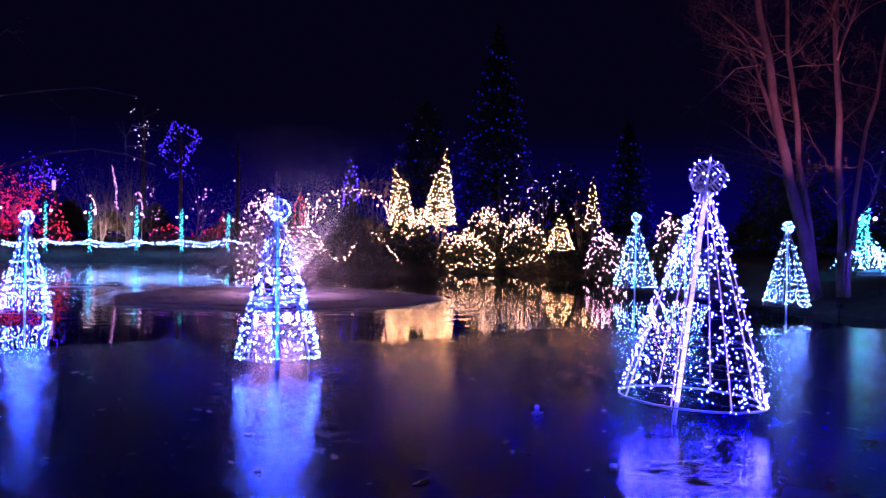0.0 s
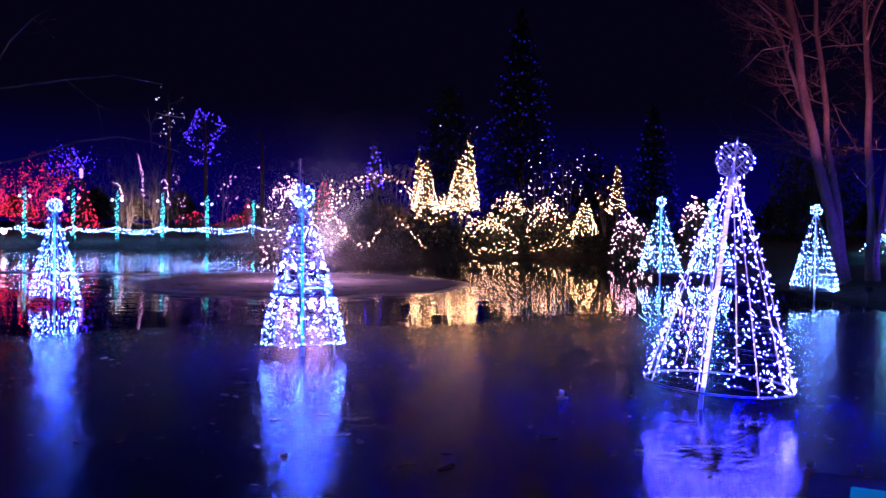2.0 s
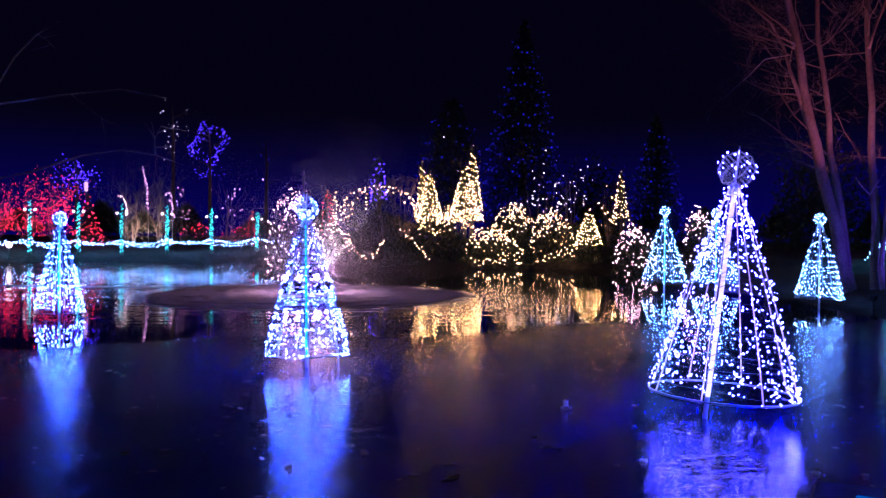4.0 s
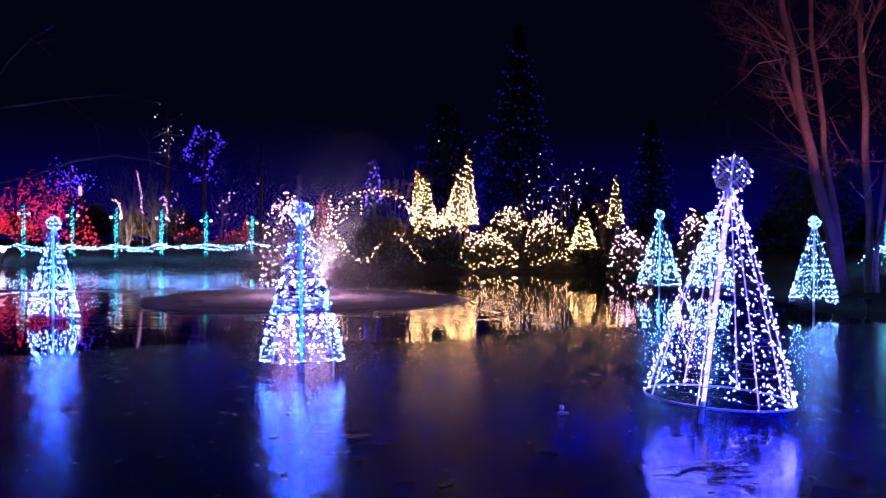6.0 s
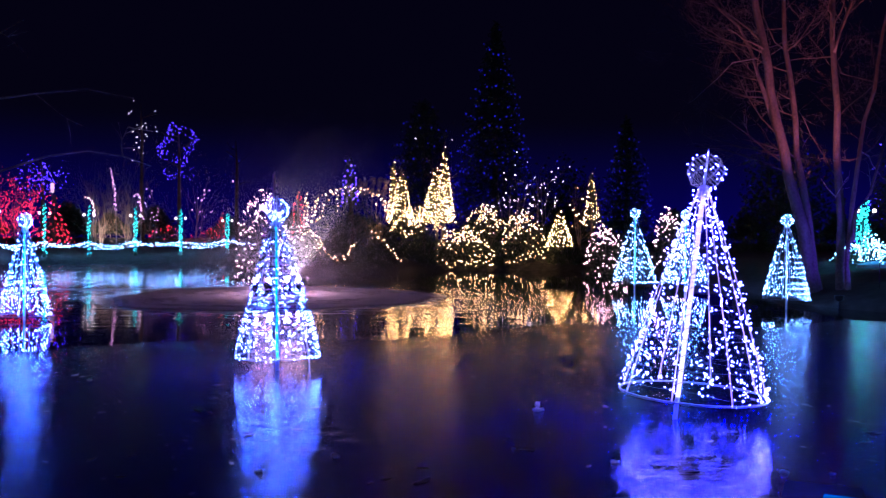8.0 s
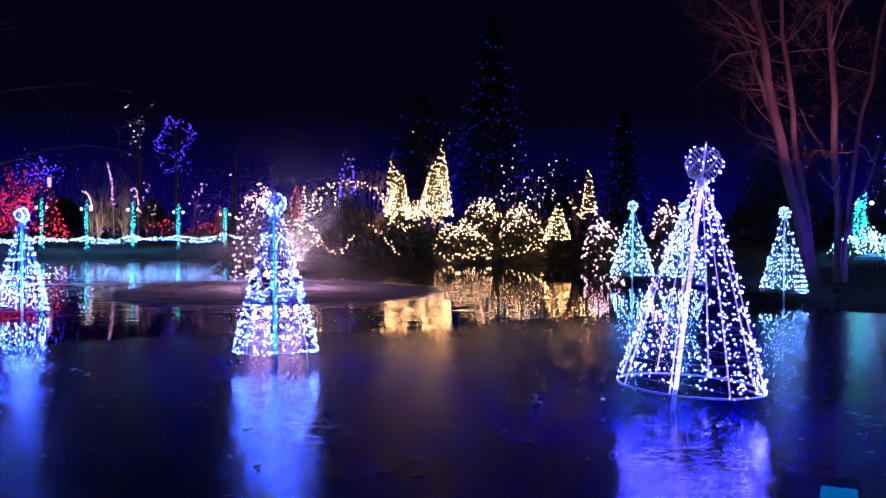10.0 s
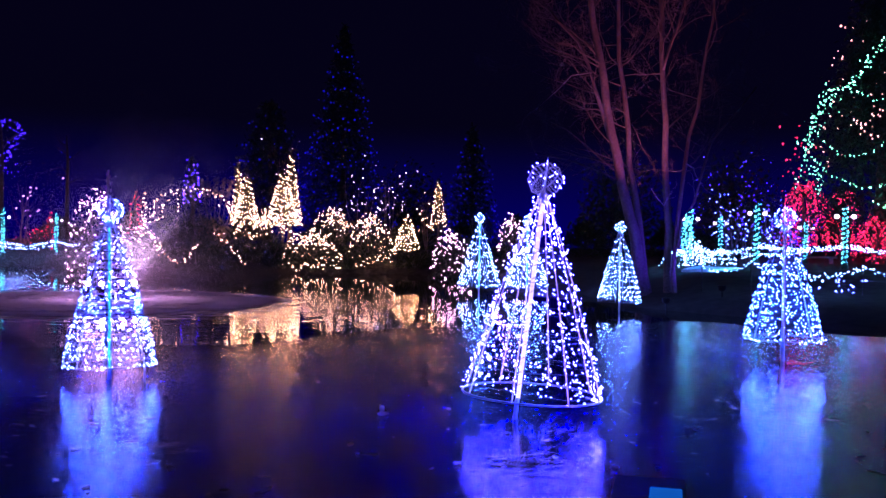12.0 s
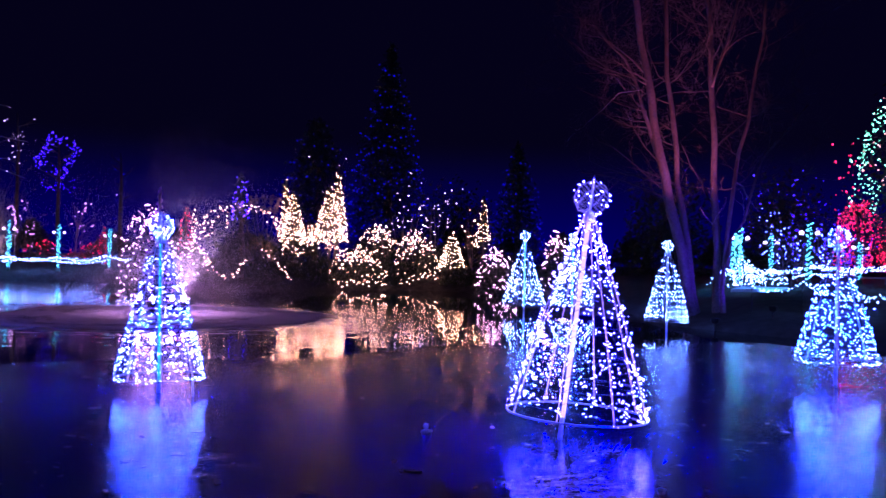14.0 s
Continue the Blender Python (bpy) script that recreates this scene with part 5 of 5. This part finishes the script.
# ---- overhanging limbs of a tree beside the viewer ----
def overhang():
    rng = np.random.default_rng(61)
    t = thing("bare_tree", (-5.6, 4.3, ground_z(-5.6, 4.3)), "bare tree leaning over the lake with thin limbs", "tree")
    b = Vector((-5.6, 4.3, ground_z(-5.6, 4.3)))
    g = Geo()
    g.tube([Vector(p) - b for p in ((-5.6, 4.3, -0.3), (-5.4, 4.6, 1.4), (-5.1, 5.2, 2.6), (-4.9, 5.8, 3.8), (-4.9, 6.3, 6.0))], [0.17, 0.14, 0.12, 0.09, 0.04], 9)
    part("trunk", g, M_BARK, t)
    for pts, r in (([(-5.1, 5.2, 2.6), (-4.5, 6.4, 2.85), (-3.92, 6.97, 2.88), (-3.43, 7.23, 3.01), (-3.06, 7.39, 3.08), (-2.71, 7.53, 3.03)], 0.011),
                   ([(-5.3, 4.8, 1.9), (-4.4, 6.6, 2.1), (-3.7, 7.09, 2.33), (-3.35, 7.27, 2.49), (-3.05, 7.39, 2.55), (-2.79, 7.5, 2.52), (-2.57, 7.58, 2.44)], 0.010),
                   ([(-4.95, 5.6, 3.4), (-4.3, 6.7, 3.0), (-3.92, 6.97, 3.03), (-3.81, 7.03, 3.28), (-3.66, 7.11, 3.49), (-3.51, 7.19, 3.62)], 0.013)):
        g = Geo()
        loc = [Vector(p) - b for p in pts]
        rad = [r * (1 - 0.75 * i / (len(loc) - 1)) for i in range(len(loc))]
        g.tube(loc, rad, 6)
        for k in range(1):
            i = 2 + int(rng.random() * (len(loc) - 3))
            branch_walk(g, loc[i], (0.6 + rng.normal() * 0.4, rng.normal() * 0.4, rng.normal() * 0.4), 0.35, 0.004, 1, rng, [], 0.4, 0.05)
        part("limb", g, M_PALE_BARK, t)


overhang()


# ---- woods behind ----
def far_woods():
    rng = np.random.default_rng(71)
    for i in range(34):
        a = -1.1 + 2.2 * (i + rng.random() * 0.7) / 34
        d = 96 + 30 * rng.random()
        x, y = d * math.sin(a), d * math.cos(a)
        conifer(x, y, ground_z(x, y), 2.5 + 1.5 * rng.random(), 2.8 + 1.6 * rng.random(), None, 0, 0, 600 + i, "low dark unlit conifer at the far edge of the garden", 1600, 0.7, "dark woods behind", 9, 1.0, 0.8)


far_woods()


# ---- small things on the ice ----
def fallen(x, y, seed, size, turn):
    rng = np.random.default_rng(seed)
    g = Geo()
    rim = [(size * (1 + 0.25 * math.sin(5 * a + seed)) * math.cos(a), 0.55 * size * (1 + 0.2 * math.sin(3 * a)) * math.sin(a), 0.006 + 0.3 * size * math.cos(a) ** 2 * rng.random()) for a in np.linspace(0, 2 * math.pi, 14, endpoint=False)]
    g.add(rim + [(0, 0, 0.004)] + [(a, b, c - 0.004) for a, b, c in rim], [[i, (i + 1) % 14, 14] for i in range(14)] + [[i, i + 15, (i + 1) % 14 + 15, (i + 1) % 14] for i in range(14)] + [[15 + i for i in range(14)][::-1]])
    ob = tagged(part("fallen_leaf", g, M_DEAD), "curled dead brown leaf frozen onto the ice", "leaf", "fallen leaves on the ice")
    ob.matrix_basis = pose(x, y, 0.038, 0, 0, turn)
    return ob


def litter():
    rng = np.random.default_rng(81)
    kinds = [fallen(-1.72, 7.71, 1, 0.05, 20), fallen(-1.38, 6.51, 2, 0.045, 70), fallen(0.62, 7.34, 3, 0.025, 0), fallen(0.77, 7.25, 4, 0.03, 40)]
    for k in range(240):
        x, y = rng.uniform(-6, 9.5), 6.2 + 9.5 * rng.random() ** 1.4
        if y > 15.2 + 0.3 * x:
            continue
        s = 0.4 + 0.9 * rng.random() ** 2
        ob = copy_thing(kinds[int(rng.integers(0, 4))], pose(x, y, 0.038, 0, 0, rng.uniform(0, 360)))
        ob.scale = (s * 1.5, s, s * 0.22)
    for k in range(90):
        spot = ((7.4, 11.6, 1.1, 1.6), (5.2, 9.0, 1.0, 1.2), (-2.2, 8.6, 0.9, 1.2))[k % 3]
        s = 0.35 + 0.6 * rng.random() ** 2
        ob = copy_thing(kinds[int(rng.integers(0, 4))], pose(spot[0] + spot[2] * rng.normal(), spot[1] + spot[3] * rng.normal(), 0.038, 0, 0, rng.uniform(0, 360)))
        ob.scale = (s * 1.7, s, s * 0.2)
    for k in range(42):
        g = Geo()
        tips = []
        w = rng.uniform(-0.35, 0.35)
        branch_walk(g, (0, 0, 0), (math.cos(w), math.sin(w), 0), rng.uniform(0.12, 0.4) * (1.5 if k < 22 else 1), 0.008 if k < 22 else 0.005, 1, rng, tips, 0.15, 0.0)
        g.v = [v * np.array([1, 1, 0.12]) for v in g.v]
        ob = tagged(part("fallen_twig", g, M_DEAD), "thin dark twig lying on the ice", "twig", "twigs on the ice")
        spot = ((1.75, 6.68, 0.30), (7.6, 12.3, 0.6), (-1.0, 7.6, 0.3), (5.6, 11.2, 0.7), (4.7, 8.4, 0.6))[k % 5 if k > 21 else 0]
        ob.matrix_basis = pose(spot[0] + spot[2] * rng.normal() * 0.7, spot[1] + spot[2] * rng.normal() * 0.7, 0.045, 0, 0, rng.uniform(-25, 25) * (0.6 if k < 22 else 1))
    for i, (x, y, r) in enumerate(((2.64, 6.59, 0.026), (3.0, 6.56, 0.020), (1.01, 8.96, 0.042), (1.39, 6.87, 0.022), (2.26, 6.97, 0.018), (2.02, 6.85, 0.02), (0.62, 7.30, 0.014))):
        g = Geo()
        g.ball((0, 0, r * 0.3), r * 1.1, 12, 8, 0.45)
        g.ball((r * 0.9, r * 0.2, r * 0.25), r * 0.6, 10, 7, 0.5)
        if i == 2:
            g.ball((0, 0, r * 1.5), r * 0.62, 10, 7, 0.8)
        g.v = [v * (1 + 0.12 * rng.normal(size=(len(v), 1))) for v in g.v]
        dark = i in (4, 5)
        ob = tagged(part("stone" if dark else "ice_lump", g, M_STONE if dark else M_LUMP), "small dark stone lying on the ice" if dark else "small rough lump of frosted ice on the ice", "stone" if dark else "ice lump")
        ob.location = (x, y, 0.04)


litter()


# ---- the floodlight on the ice close by ----
def ice_flood():
    t = thing("floodlight", (2.675, 5.705, 0.035), "black box floodlight with glowing cyan glass on the ice", "floodlight", "", -25)

    def box(name, c, s, material, label, tilt=0.0, round_off=0.012):
        bm = bmesh.new()
        bmesh.ops.create_cube(bm, size=1.0)
        bmesh.ops.scale(bm, vec=s, verts=bm.verts)
        bmesh.ops.bevel(bm, geom=bm.edges[:], offset=round_off, segments=2, affect="EDGES")
        bmesh.ops.rotate(bm, matrix=Matrix.Rotation(tilt, 3, "X"), verts=bm.verts)
        bmesh.ops.translate(bm, vec=c, verts=bm.verts)
        me = bpy.data.meshes.new(name)
        bm.to_mesh(me)
        bm.free()
        me.materials.append(material)
        ob = new(name, me)
        ob.parent = t
        return tagged(ob, label)

    box("housing", (-0.12, 0.12, 0.012), (0.52, 0.80, 0.03), M_RUBBER, "flat black housing")
    box("glass", (0.0, 0.0, 0.033), (0.23, 0.38, 0.02), glowing("cyan glass", (0.005, 0.42, 1.0), 0.22, 0), "glowing cyan glass", 0.0, 0.006)
    g = Geo()
    g.ball((0.02, -0.16, 0.046), 0.022, 12, 8, 0.5)
    part("lamp", g, glowing("white lamp core", (0.7, 0.95, 1.0), 12, 0), t, "white lamp core")


ice_flood()
